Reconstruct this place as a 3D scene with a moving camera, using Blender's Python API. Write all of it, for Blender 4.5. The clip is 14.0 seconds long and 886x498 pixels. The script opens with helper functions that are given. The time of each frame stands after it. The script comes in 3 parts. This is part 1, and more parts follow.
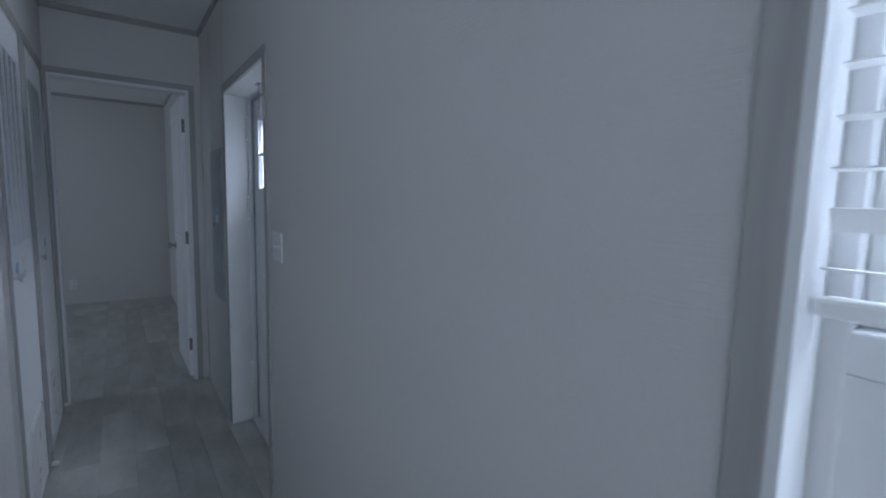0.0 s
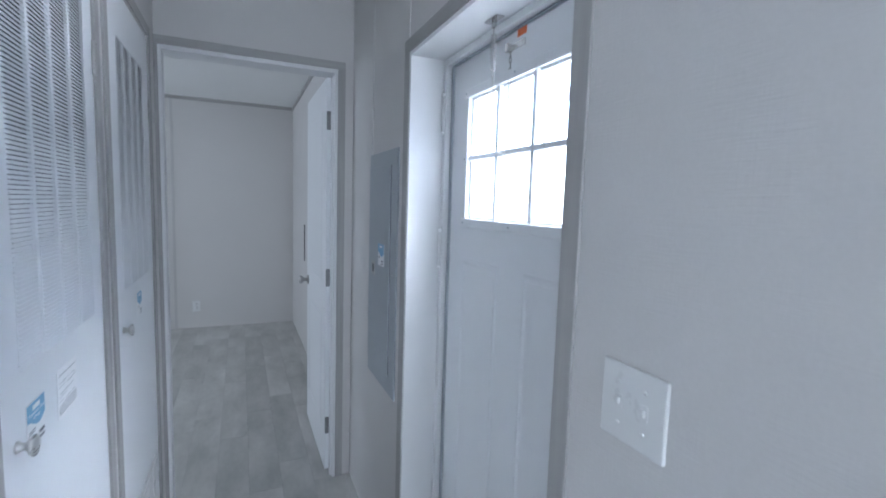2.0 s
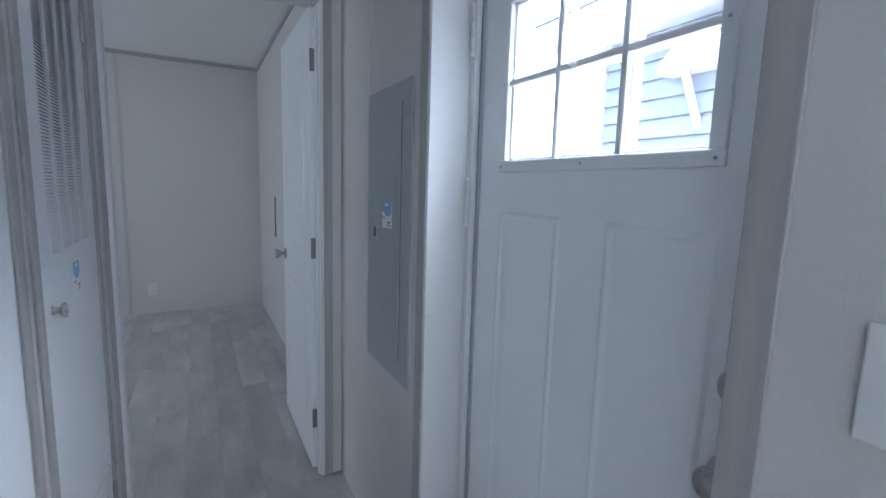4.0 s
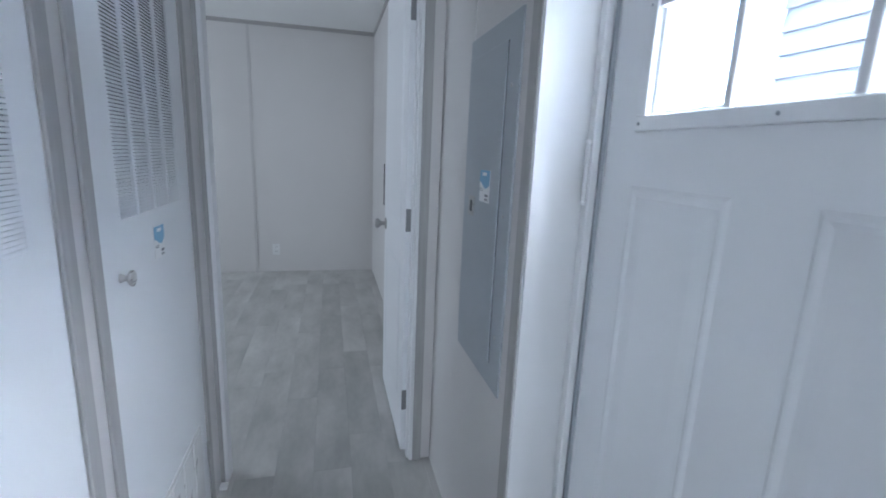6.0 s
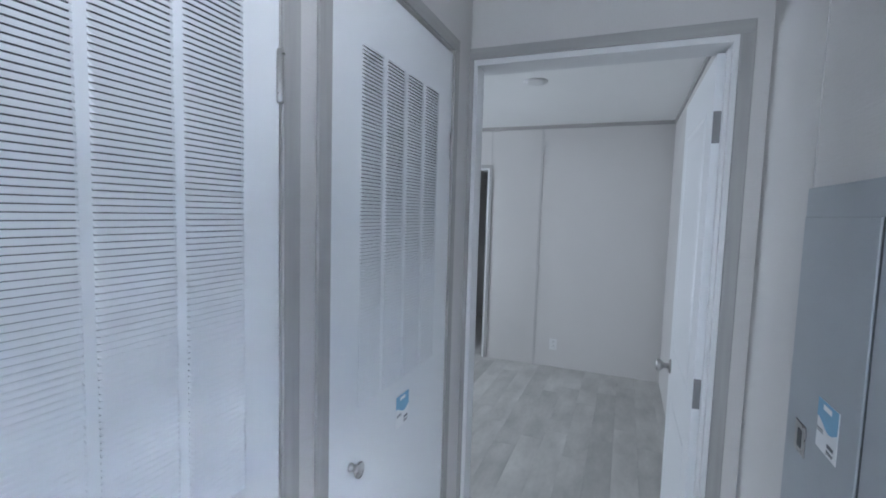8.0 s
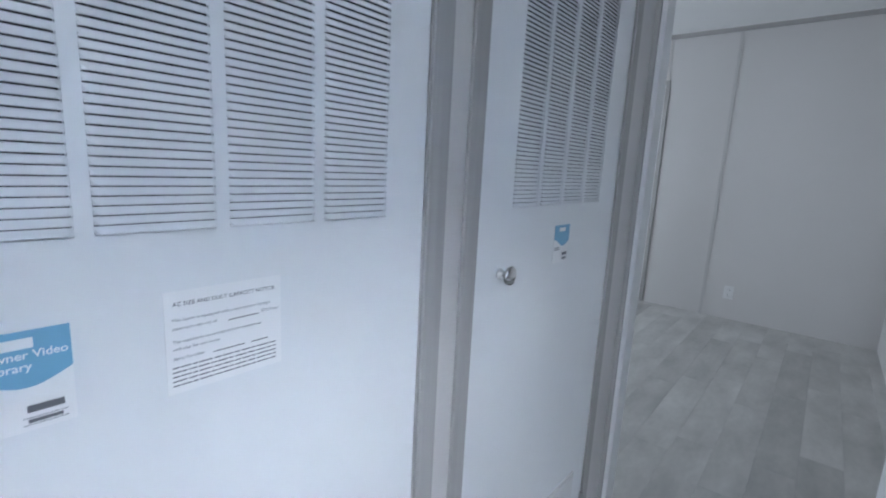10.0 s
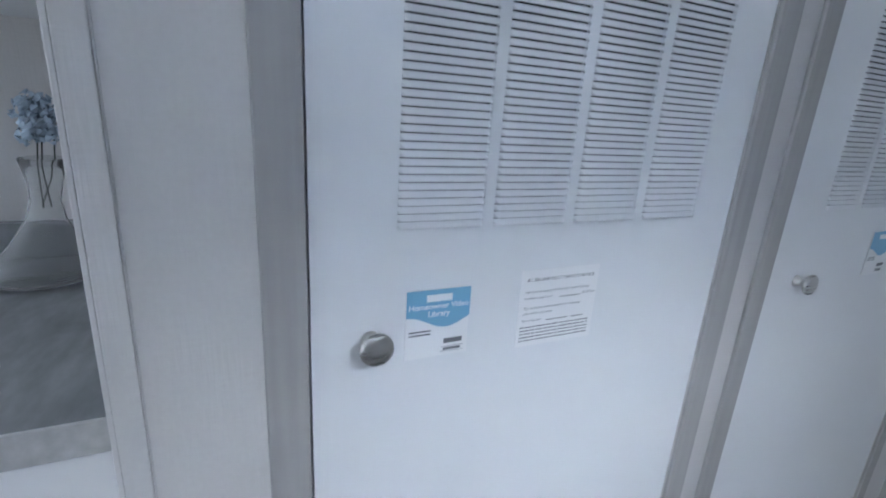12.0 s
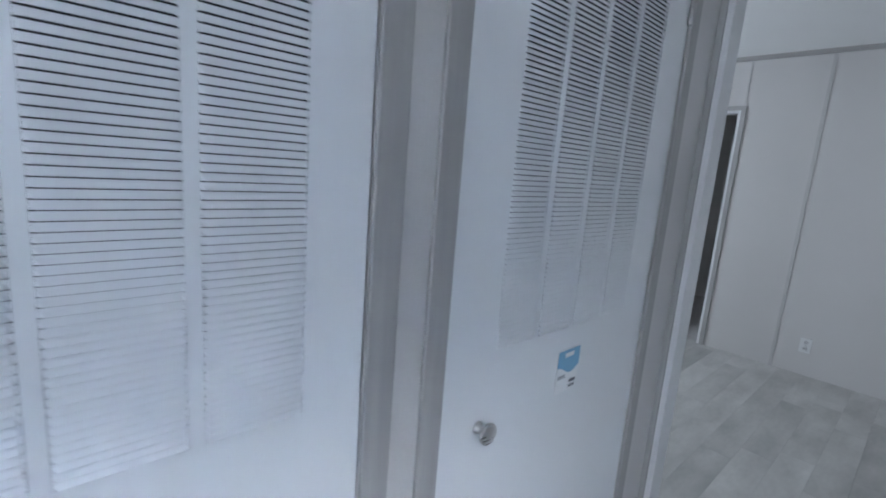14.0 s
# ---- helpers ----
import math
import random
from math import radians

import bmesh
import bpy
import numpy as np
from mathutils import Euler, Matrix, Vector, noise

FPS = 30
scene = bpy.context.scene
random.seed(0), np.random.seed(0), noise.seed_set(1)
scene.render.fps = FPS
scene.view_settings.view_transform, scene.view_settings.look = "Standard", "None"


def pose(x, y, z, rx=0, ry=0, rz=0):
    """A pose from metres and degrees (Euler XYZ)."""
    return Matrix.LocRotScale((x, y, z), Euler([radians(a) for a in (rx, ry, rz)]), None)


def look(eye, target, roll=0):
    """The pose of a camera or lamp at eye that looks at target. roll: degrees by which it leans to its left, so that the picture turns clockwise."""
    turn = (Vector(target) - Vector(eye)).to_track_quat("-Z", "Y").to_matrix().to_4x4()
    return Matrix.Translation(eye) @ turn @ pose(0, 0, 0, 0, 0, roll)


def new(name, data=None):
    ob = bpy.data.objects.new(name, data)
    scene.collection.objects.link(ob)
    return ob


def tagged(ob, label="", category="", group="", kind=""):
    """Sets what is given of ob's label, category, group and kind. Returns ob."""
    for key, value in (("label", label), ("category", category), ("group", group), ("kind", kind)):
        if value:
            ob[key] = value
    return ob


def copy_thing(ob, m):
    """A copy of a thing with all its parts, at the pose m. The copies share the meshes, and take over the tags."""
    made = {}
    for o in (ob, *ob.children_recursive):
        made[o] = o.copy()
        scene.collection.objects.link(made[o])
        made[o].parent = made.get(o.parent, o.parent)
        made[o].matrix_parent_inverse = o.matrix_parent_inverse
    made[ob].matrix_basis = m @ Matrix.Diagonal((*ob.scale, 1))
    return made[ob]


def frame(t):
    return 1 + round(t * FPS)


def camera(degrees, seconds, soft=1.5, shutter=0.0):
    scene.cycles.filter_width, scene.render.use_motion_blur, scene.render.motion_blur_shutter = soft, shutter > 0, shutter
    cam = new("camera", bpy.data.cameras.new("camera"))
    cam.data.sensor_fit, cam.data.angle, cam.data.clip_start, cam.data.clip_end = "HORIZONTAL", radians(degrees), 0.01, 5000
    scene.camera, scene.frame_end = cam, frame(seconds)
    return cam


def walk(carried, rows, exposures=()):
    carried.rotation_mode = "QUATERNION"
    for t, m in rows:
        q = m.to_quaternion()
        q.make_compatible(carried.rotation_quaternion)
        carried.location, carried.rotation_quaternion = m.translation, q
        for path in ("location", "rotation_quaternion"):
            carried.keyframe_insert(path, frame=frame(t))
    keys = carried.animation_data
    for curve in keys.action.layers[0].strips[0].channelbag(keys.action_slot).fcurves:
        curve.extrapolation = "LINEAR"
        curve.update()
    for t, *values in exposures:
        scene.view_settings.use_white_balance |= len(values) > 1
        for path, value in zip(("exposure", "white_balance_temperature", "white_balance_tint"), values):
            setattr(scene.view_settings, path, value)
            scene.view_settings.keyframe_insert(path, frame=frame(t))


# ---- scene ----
cam = camera(87.8, 14.0, soft=1.8, shutter=0.15)
METRES, EYE, TILT, LEAN, TURN = 4.2, 1.35, 0.0, 0.0, -35.7
PATH = [
    (0, (0.317, 0.329, 1.351), (1.47, 1.949, 1.135), 1.3),
    (0.5, (0.278, 0.678, 1.347), (1.221, 2.428, 1.124), 1.7),
    (0.8, (0.302, 0.901, 1.344), (1.114, 2.715, 1.123), 1.3),
    (1, (0.309, 1.023, 1.343), (1.073, 2.855, 1.101), 1.9),
    (1.5, (0.345, 1.37, 1.357), (1.077, 3.216, 1.116), 2.0),
    (2, (0.326, 1.707, 1.426), (1.127, 3.529, 1.231), 1.8),
    (2.5, (0.366, 1.889, 1.501), (1.246, 3.682, 1.388), 1.7),
    (3, (0.321, 1.988, 1.506), (1.237, 3.76, 1.365), 1.6),
    (3.5, (0.3, 2.029, 1.392), (1.23, 3.788, 1.189), 1.6),
    (3.7, (0.291, 2.039, 1.325), (1.228, 3.79, 1.094), 1.5),
    (5.8, (0.402, 2.206, 1.299), (0.982, 4.074, 0.882), 2.3),
    (6, (0.424, 2.264, 1.304), (0.898, 4.163, 0.894), 2.4),
    (6.5, (0.418, 2.464, 1.319), (0.577, 4.422, 0.94), 2.1),
    (7, (0.411, 2.589, 1.436), (0.203, 4.556, 1.138), 1.6),
    (7.5, (0.478, 2.561, 1.529), (-0.108, 4.463, 1.325), 1.3),
    (7.7, (0.507, 2.528, 1.56), (-0.153, 4.409, 1.406), 1.4),
    (9.8, (0.428, 2.622, 1.249), (-0.735, 4.214, 0.912), 3.5),
    (10, (0.431, 2.63, 1.205), (-0.823, 4.147, 0.85), 2.9),
    (10.5, (0.434, 2.554, 1.169), (-1.07, 3.773, 0.668), 4.7),
    (11, (0.417, 2.488, 1.115), (-1.247, 3.422, 0.517), 4.4),
    (11.5, (0.41, 2.474, 1.17), (-1.313, 3.305, 0.588), 3.7),
    (11.6, (0.395, 2.471, 1.175), (-1.328, 3.318, 0.613), 3.7),
    (12, (0.407, 2.481, 1.247), (-1.332, 3.296, 0.688), 3.6),
    (12.5, (0.429, 2.516, 1.353), (-1.296, 3.377, 0.821), 4.4),
    (13, (0.467, 2.531, 1.397), (-1.221, 3.516, 0.974), 3.5),
    (13.5, (0.42, 2.637, 1.431), (-1.142, 3.825, 1.048), 4.0),
    (14, (0.412, 2.83, 1.402), (-1.024, 4.174, 1.045), 4.4),
]
EXPOSURES = [(t, stops, kelvin, 10) for t, stops, kelvin in (
    (0, 3.15, 5400), (0.35, 3.95, 5590), (0.8, 4.45, 5630), (1.5, 4.6, 5620), (2.0, 4.65, 5600), (2.5, 4.55, 5580), (3.0, 4.35, 5560), (3.7, 4.2, 5560), (5.8, 4.72, 5640), (6.5, 4.65, 5650), (7.7, 4.85, 5680),
    (9.8, 4.64, 5700), (10.5, 4.6, 5710), (11.0, 4.42, 5720), (11.6, 4.4, 5720), (12.4, 4.46, 5720), (13.0, 4.52, 5720), (14, 4.63, 5700))]
walk(cam, [(t, look(eye, target, roll)) for t, eye, target, roll in PATH], EXPOSURES)

# ---- world, sun, lights ----
world = bpy.data.worlds.new("sky_world")
scene.world = world
world.use_nodes = True
wn = world.node_tree.nodes
sky = wn.new("ShaderNodeTexSky")
sky.sky_type = 'NISHITA'
sky.sun_disc = False
sky.sun_elevation, sky.sun_rotation = radians(64), radians(180)
sky.dust_density = 2.0
world.node_tree.links.new(sky.outputs[0], wn["Background"].inputs[0])
wn["Background"].inputs[1].default_value = 0.14
sun = new("sun", bpy.data.lights.new("sun", 'SUN'))
sun.data.energy, sun.data.angle, sun.data.color = 1.1, radians(14), (1.0, 0.96, 0.9)
sun.matrix_world = look((-3, -8, 18), (0, 0, 0))


def area_lamp(name, eye, target, sx, sy, watts, colour=(0.9, 0.95, 1.0)):
    """A rectangular area lamp that stands in for daylight."""
    ob = new(name, bpy.data.lights.new(name, 'AREA'))
    ob.data.shape, ob.data.size, ob.data.size_y = 'RECTANGLE', sx, sy
    ob.data.energy, ob.data.color = watts, colour
    ob.matrix_world = look(eye, target)
    return ob


# For unseen windows behind the camera; the south wall is solid here.
area_lamp("living_daylight", (-1.0, -3.97, 1.15), (-0.6, 0, 0.9), 2.8, 2.0, 3.2)
# Two added fills before solid walls, out of view; no windows stand here.
area_lamp("side_fill", (-3.27, -2.3, 1.3), (0, -1.6, 1.0), 2.4, 1.7, 2.4)
area_lamp("east_fill", (0.815, -1.9, 1.05), (-1.2, -0.3, 0.9), 2.0, 2.0, 6)
# Added fill in an invented, unseen wall opening; lifts the outer wall.
area_lamp("kitchen_fill", (-0.80, 0.87, 1.55), (0.8, 2.6, 1.3), 1.1, 0.95, 0.35)
area_lamp("hall_window_daylight", (1.45, 0.02, 2.55), (0.86, 0.02, 1.45), 0.95, 0.6, 5.0)
# For an unseen bedroom window; the wall behind the lamp is solid.
area_lamp("bedroom_daylight", (-3.17, 5.7, 1.35), (0, 5.7, 1.0), 1.8, 1.5, 2.8)
area_lamp("entry_glass_daylight", (1.50, 2.62, 2.30), (0.975, 2.66, 1.57), 0.75, 0.5, 3.6, (0.97, 0.98, 1.0))
# Unseen fill added low outside the entry glass, as light bounced off the ground.
area_lamp("entry_low_fill", (2.25, 2.62, 0.93), (0.975, 2.70, 1.57), 1.8, 0.45, 2.2, (0.97, 0.98, 1.0))

# ---- materials ----
M = {}


def mat(name, col, rough=0.6, metal=0.0, vary=0.06, scale=6.0, grain=0.0, grain_scale=300.0, bump=0.0, bump_scale=250.0,
        stretch=(1, 1, 1), weave=0.0, spec=0.5, per_piece=0.0):
    m = bpy.data.materials.new(name)
    m.use_nodes = True
    nt = m.node_tree
    n, l = nt.nodes, nt.links
    b = n["Principled BSDF"]
    b.inputs["Roughness"].default_value, b.inputs["Metallic"].default_value = rough, metal
    b.inputs["Specular IOR Level"].default_value = spec
    tc = n.new("ShaderNodeTexCoord")
    mp = n.new("ShaderNodeMapping")
    mp.inputs["Scale"].default_value = stretch
    l.new(tc.outputs["Object"], mp.inputs[0])
    src = mp.outputs[0]
    if per_piece:
        info = n.new("ShaderNodeObjectInfo")
        off = n.new("ShaderNodeVectorMath")
        off.operation = 'SCALE'
        off.inputs[0].default_value = (37.0, 53.0, 11.0)
        l.new(info.outputs["Random"], off.inputs["Scale"])
        add = n.new("ShaderNodeVectorMath")
        l.new(src, add.inputs[0])
        l.new(off.outputs[0], add.inputs[1])
        src = add.outputs[0]

    def noise_node(sc, detail=4.0):
        t = n.new("ShaderNodeTexNoise")
        t.inputs["Scale"].default_value, t.inputs["Detail"].default_value = sc, detail
        l.new(src, t.inputs["Vector"])
        return t.outputs["Fac"]

    def ranged(fac, lo, hi, a=0.15, z=0.85):
        r = n.new("ShaderNodeMapRange")
        r.inputs["From Min"].default_value, r.inputs["From Max"].default_value = a, z
        r.inputs["To Min"].default_value, r.inputs["To Max"].default_value = lo, hi
        l.new(fac, r.inputs["Value"])
        return r.outputs[0]

    def times(a, c):
        t = n.new("ShaderNodeMath")
        t.operation = 'MULTIPLY'
        l.new(a, t.inputs[0])
        l.new(c, t.inputs[1])
        return t.outputs[0]
    if not vary:          # a plain sprayed or moulded finish
        b.inputs["Base Color"].default_value = (*col, 1)
        if bump:
            bp = n.new("ShaderNodeBump")
            bp.inputs["Strength"].default_value, bp.inputs["Distance"].default_value = bump, 0.0006
            l.new(noise_node(bump_scale, 2), bp.inputs["Height"])
            l.new(bp.outputs[0], b.inputs["Normal"])
        M[name] = m
        return m
    value = ranged(noise_node(scale), 1 - vary, 1 + vary)
    if grain:
        value = times(value, ranged(noise_node(grain_scale, 3), 1 - grain, 1 + grain))
    if per_piece:
        info2 = n.new("ShaderNodeObjectInfo")
        value = times(value, ranged(info2.outputs["Random"], 1 - per_piece, 1 + per_piece, 0, 1))
    mix = n.new("ShaderNodeVectorMath")
    mix.operation = 'SCALE'
    mix.inputs[0].default_value = col
    l.new(value, mix.inputs["Scale"])
    l.new(mix.outputs[0], b.inputs["Base Color"])
    l.new(ranged(noise_node(scale * 2.3), max(rough - 0.06, 0.02), min(rough + 0.06, 1.0)), b.inputs["Roughness"])
    height = None
    if bump:
        height = noise_node(bump_scale, 2)
    if weave:
        threads = []
        for way in ((weave, weave, weave * 0.07), (weave * 0.07, weave * 0.07, weave)):
            run = n.new("ShaderNodeMapping")
            run.inputs["Scale"].default_value = way
            l.new(src, run.inputs[0])
            t = n.new("ShaderNodeTexNoise")
            t.inputs["Scale"].default_value, t.inputs["Detail"].default_value = 1.0, 1.5
            l.new(run.outputs[0], t.inputs["Vector"])
            threads.append(t.outputs["Fac"])
        both = n.new("ShaderNodeMath")
        l.new(threads[0], both.inputs[0])
        l.new(threads[1], both.inputs[1])
        height = both.outputs[0]
    if height is not None:
        bp = n.new("ShaderNodeBump")
        bp.inputs["Strength"].default_value, bp.inputs["Distance"].default_value = (bump or 0.14), 0.0006
        l.new(height, bp.inputs["Height"])
        l.new(bp.outputs[0], b.inputs["Normal"])
    M[name] = m
    return m


mat("wall_vinyl", (0.56, 0.545, 0.53), rough=0.44, vary=0.03, scale=1.5, grain=0.03, grain_scale=180, weave=260, bump=0.6, spec=0.5)
mat("seam_grey", (0.49, 0.48, 0.47), rough=0.5, vary=0.04, scale=5)
mat("trim_wood", (0.345, 0.335, 0.325), rough=0.5, vary=0.10, scale=9, grain=0.14, grain_scale=60, stretch=(1, 1, 0.06), bump=0.15, bump_scale=90)
mat("trim_wood_flat", (0.345, 0.335, 0.325), rough=0.5, vary=0.10, scale=9, grain=0.14, grain_scale=60, stretch=(0.06, 0.06, 1), bump=0.15, bump_scale=90)
mat("white_paint", (0.68, 0.68, 0.68), rough=0.36, vary=0, scale=3, bump=0.06, bump_scale=120)
mat("door_white", (0.74, 0.75, 0.76), rough=0.33, vary=0, bump=0.05, bump_scale=90)
mat("ceiling_white", (0.80, 0.80, 0.79), rough=0.8, vary=0.02, scale=2, bump=0.3, bump_scale=160)
mat("plank_vinyl", (0.42, 0.415, 0.395), rough=0.42, vary=0.30, scale=3.2, grain=0.07, grain_scale=22, stretch=(2.3, 0.9, 1), bump=0.08, bump_scale=120, per_piece=0.13)
mat("floor_base", (0.16, 0.155, 0.15), rough=0.6)
mat("hinge_steel", (0.20, 0.20, 0.205), rough=0.45, metal=0.6, vary=0.05, scale=50)
mat("chrome", (0.62, 0.61, 0.60), rough=0.22, metal=1.0, vary=0.03, scale=40)
mat("nickel", (0.40, 0.39, 0.38), rough=0.3, metal=1.0, vary=0.06, scale=60)
mat("brushed_nickel", (0.54, 0.53, 0.515), rough=0.29, metal=1.0, vary=0.05, scale=40, grain=0.05, grain_scale=400, stretch=(1, 0.1, 1))
M["brushed_nickel"].node_tree.nodes["Principled BSDF"].inputs["Anisotropic"].default_value = 0.6
mat("bright_steel", (0.88, 0.88, 0.88), rough=0.3, metal=1.0, vary=0.02, scale=40)
mat("panel_grey", (0.35, 0.375, 0.40), rough=0.45, vary=0.03, scale=4, bump=0.08, bump_scale=200)
mat("panel_dark", (0.05, 0.055, 0.06), rough=0.5)
mat("plastic_white", (0.66, 0.66, 0.65), rough=0.3, vary=0.01)
mat("paper", (0.80, 0.80, 0.80), rough=0.65, vary=0.02, scale=20)
mat("sticker_blue", (0.18, 0.39, 0.57), rough=0.4, vary=0.03, scale=30)
mat("ink", (0.03, 0.03, 0.035), rough=0.6)
mat("ink_grey", (0.15, 0.155, 0.17), rough=0.6)
mat("orange_label", (0.75, 0.18, 0.06), rough=0.5)
# near-black colour in place of the shade inside the closets
mat("void_shade", (0.035, 0.037, 0.04), rough=0.9)
mat("countertop", (0.23, 0.24, 0.25), rough=0.2, vary=0.3, scale=8, grain=0.22, grain_scale=30, stretch=(0.6, 1.4, 1))
mat("countertop_edge", (0.45, 0.45, 0.445), rough=0.35, vary=0.12, scale=14, grain=0.18, grain_scale=70)
mat("cabinet_white", (0.76, 0.76, 0.76), rough=0.4, vary=0.02)
mat("siding", (0.31, 0.325, 0.335), rough=0.55, vary=0.03, scale=3, stretch=(1, 0.3, 3))
mat("roof_dark", (0.045, 0.044, 0.043), rough=0.9, vary=0.2, scale=8)
mat("ground_gravel", (0.34, 0.32, 0.29), rough=0.95, vary=0.2, scale=2.0, grain=0.25, grain_scale=60)
mat("blind_white", (0.82, 0.82, 0.81), rough=0.45, vary=0.01)
mat("stem_dark", (0.03, 0.04, 0.03), rough=0.7)
mat("petal_blue", (0.42, 0.51, 0.60), rough=0.7, vary=0.25, scale=60)
mat("car_paint", (0.042, 0.041, 0.040), rough=0.7, spec=0.1)


def glass_mat(name, tint=(0.97, 0.98, 0.98), rough=0.0, ior=1.45):
    m = bpy.data.materials.new(name)
    m.use_nodes = True
    b = m.node_tree.nodes["Principled BSDF"]
    b.inputs["Base Color"].default_value = (*tint, 1)
    b.inputs["Transmission Weight"].default_value = 1.0
    b.inputs["Roughness"].default_value, b.inputs["IOR"].default_value = rough, ior
    M[name] = m


glass_mat("pane_glass")
glass_mat("vase_glass", (0.95, 0.955, 0.955), 0.02, 1.12)
M["vase_glass"].node_tree.nodes["Principled BSDF"].inputs["Transmission Weight"].default_value = 0.93

# ---- mesh helpers ----


def add_box(bm, lo, hi, bevel=0.0):
    x0, y0, z0 = lo
    x1, y1, z1 = hi
    vs = [bm.verts.new(p) for p in ((x0, y0, z0), (x1, y0, z0), (x1, y1, z0), (x0, y1, z0), (x0, y0, z1), (x1, y0, z1), (x1, y1, z1), (x0, y1, z1))]
    fs = [bm.faces.new([vs[i] for i in q]) for q in ((0, 3, 2, 1), (4, 5, 6, 7), (0, 1, 5, 4), (1, 2, 6, 5), (2, 3, 7, 6), (3, 0, 4, 7))]
    if bevel:
        es = {e for f in fs for e in f.edges}
        bmesh.ops.bevel(bm, geom=list(es), offset=bevel, segments=2, profile=0.5, affect='EDGES')
    return bm


def boxes(*items, bevel=0.0):
    bm = bmesh.new()
    for lo, hi in items:
        add_box(bm, lo, hi, bevel)
    return bm


def lathe(profile, axis='Z', segs=28):
    """Turned shape from (radius, height) pairs."""
    bm = bmesh.new()
    rings = []
    for r, h in profile:
        ring = []
        for i in range(segs):
            a = 2 * math.pi * i / segs
            c, s = r * math.cos(a), r * math.sin(a)
            ring.append(bm.verts.new({'Z': (c, s, h), 'X': (h, c, s), 'Y': (s, h, c)}[axis]))
        rings.append(ring)
    for a, b in zip(rings, rings[1:]):
        for i in range(segs):
            f = bm.faces.new((a[i], a[(i + 1) % segs], b[(i + 1) % segs], b[i]))
            f.smooth = True
    if profile[0][0] > 1e-6:
        bm.faces.new(list(reversed(rings[0])))
    if profile[-1][0] > 1e-6:
        bm.faces.new(rings[-1])
    return bm


def tube(points, radius, segs=8):
    """A round wire through the points."""
    bm = bmesh.new()
    pts = [Vector(p) for p in points]
    rings = []
    for i, p in enumerate(pts):
        d = (pts[min(i + 1, len(pts) - 1)] - pts[max(i - 1, 0)]).normalized()
        side = d.cross(Vector((0.31, 0.17, 0.93))).normalized()
        up = d.cross(side)
        rings.append([bm.verts.new(p + radius * (math.cos(2 * math.pi * k / segs) * side + math.sin(2 * math.pi * k / segs) * up)) for k in range(segs)])
    for a, b in zip(rings, rings[1:]):
        for k in range(segs):
            bm.faces.new((a[k], a[(k + 1) % segs], b[(k + 1) % segs], b[k])).smooth = True
    bm.faces.new(list(reversed(rings[0])))
    bm.faces.new(rings[-1])
    return bm


def mesh_of(name, bm, material):
    me = bpy.data.meshes.new(name)
    bmesh.ops.recalc_face_normals(bm, faces=bm.faces[:])
    bm.to_mesh(me)
    bm.free()
    me.materials.append(M[material])
    return me


def world_of(ob):
    return world_of(ob.parent) @ ob.matrix_basis if ob.parent else ob.matrix_basis.copy()


def place(ob, parent, at):
    """Puts ob under parent, at the world pose."""
    if parent is not None:
        ob.parent = parent
        at = world_of(parent).inverted() @ at
    ob.matrix_basis = at


def part(name, bm, material, parent=None, label="", at=None):
    ob = new(name, mesh_of(name, bm, material))
    place(ob, parent, at if at is not None else Matrix())
    if label:
        tagged(ob, label)
    return ob


def shared(name, me, parent, at):
    ob = new(name, me)
    place(ob, parent, at)
    return ob


def thing(name, label, category, group="", kind="", at=None):
    ob = new(name)
    ob.empty_display_size = 0.05
    if at is not None:
        ob.matrix_basis = at
    return tagged(ob, label, category, group, kind)


def setting(name, bm, material, label, category):
    return tagged(part(name, bm, material), label, category, kind="structure")


def letters(name, words, size, at, material, parent, align='LEFT', bold=0.012):
    cu = bpy.data.curves.new(name, 'FONT')
    cu.body, cu.size, cu.align_x, cu.offset = words, size, align, size * bold
    tmp = new(name + "_text", cu)
    bpy.context.view_layer.update()
    me = bpy.data.meshes.new_from_object(tmp.evaluated_get(bpy.context.evaluated_depsgraph_get()))
    bpy.data.objects.remove(tmp)
    me.materials.clear()
    me.materials.append(M[material])
    ob = new(name, me)
    place(ob, parent, at)
    return ob


# ---- structure ----
XR, XO = 0.832, 1.02          # inside and outside of the outer wall
YB = 4.0                      # wall with the bedroom doorway
CEIL = 2.45
WL = "light grey vinyl-covered wall panel with a fine linen weave"
DY0, DY1, DZ = 2.335, 3.163, 1.908        # outer door's opening
WY0, WY1, WZ0, WZ1 = -0.45, 0.492, 0.75, 1.98   # hall window's opening
setting("wall_east", boxes(
    ((XR, -4.1, 0), (XO, WY0, CEIL)), ((XR, WY0, 0), (XO, WY1, WZ0)), ((XR, WY0, WZ1), (XO, WY1, CEIL)),
    ((XR, WY1, 0), (XO, DY0, CEIL)), ((XR, DY0, DZ), (XO, DY1, CEIL)), ((XR, DY1, 0), (XO, YB + 0.05, CEIL))), "wall_vinyl", WL, "wall")
setting("wall_bedroom_east", boxes(((0.87, YB + 0.05, 0), (XO, 7.45, CEIL))), "wall_vinyl", WL, "wall")
BX0, BX1, BZ = 0.014, 0.756, 2.047        # bedroom doorway
setting("wall_bedroom_front", boxes(
    ((-3.2, YB, 0), (BX0, YB + 0.058, CEIL)), ((BX1, YB, 0), (XR, YB + 0.1, CEIL)), ((BX0, YB, BZ), (BX1, YB + 0.1, CEIL))), "wall_vinyl", WL, "wall")
C1, C2, CZ = (2.537, 3.106), (3.231, 3.838), 2.03     # closet openings
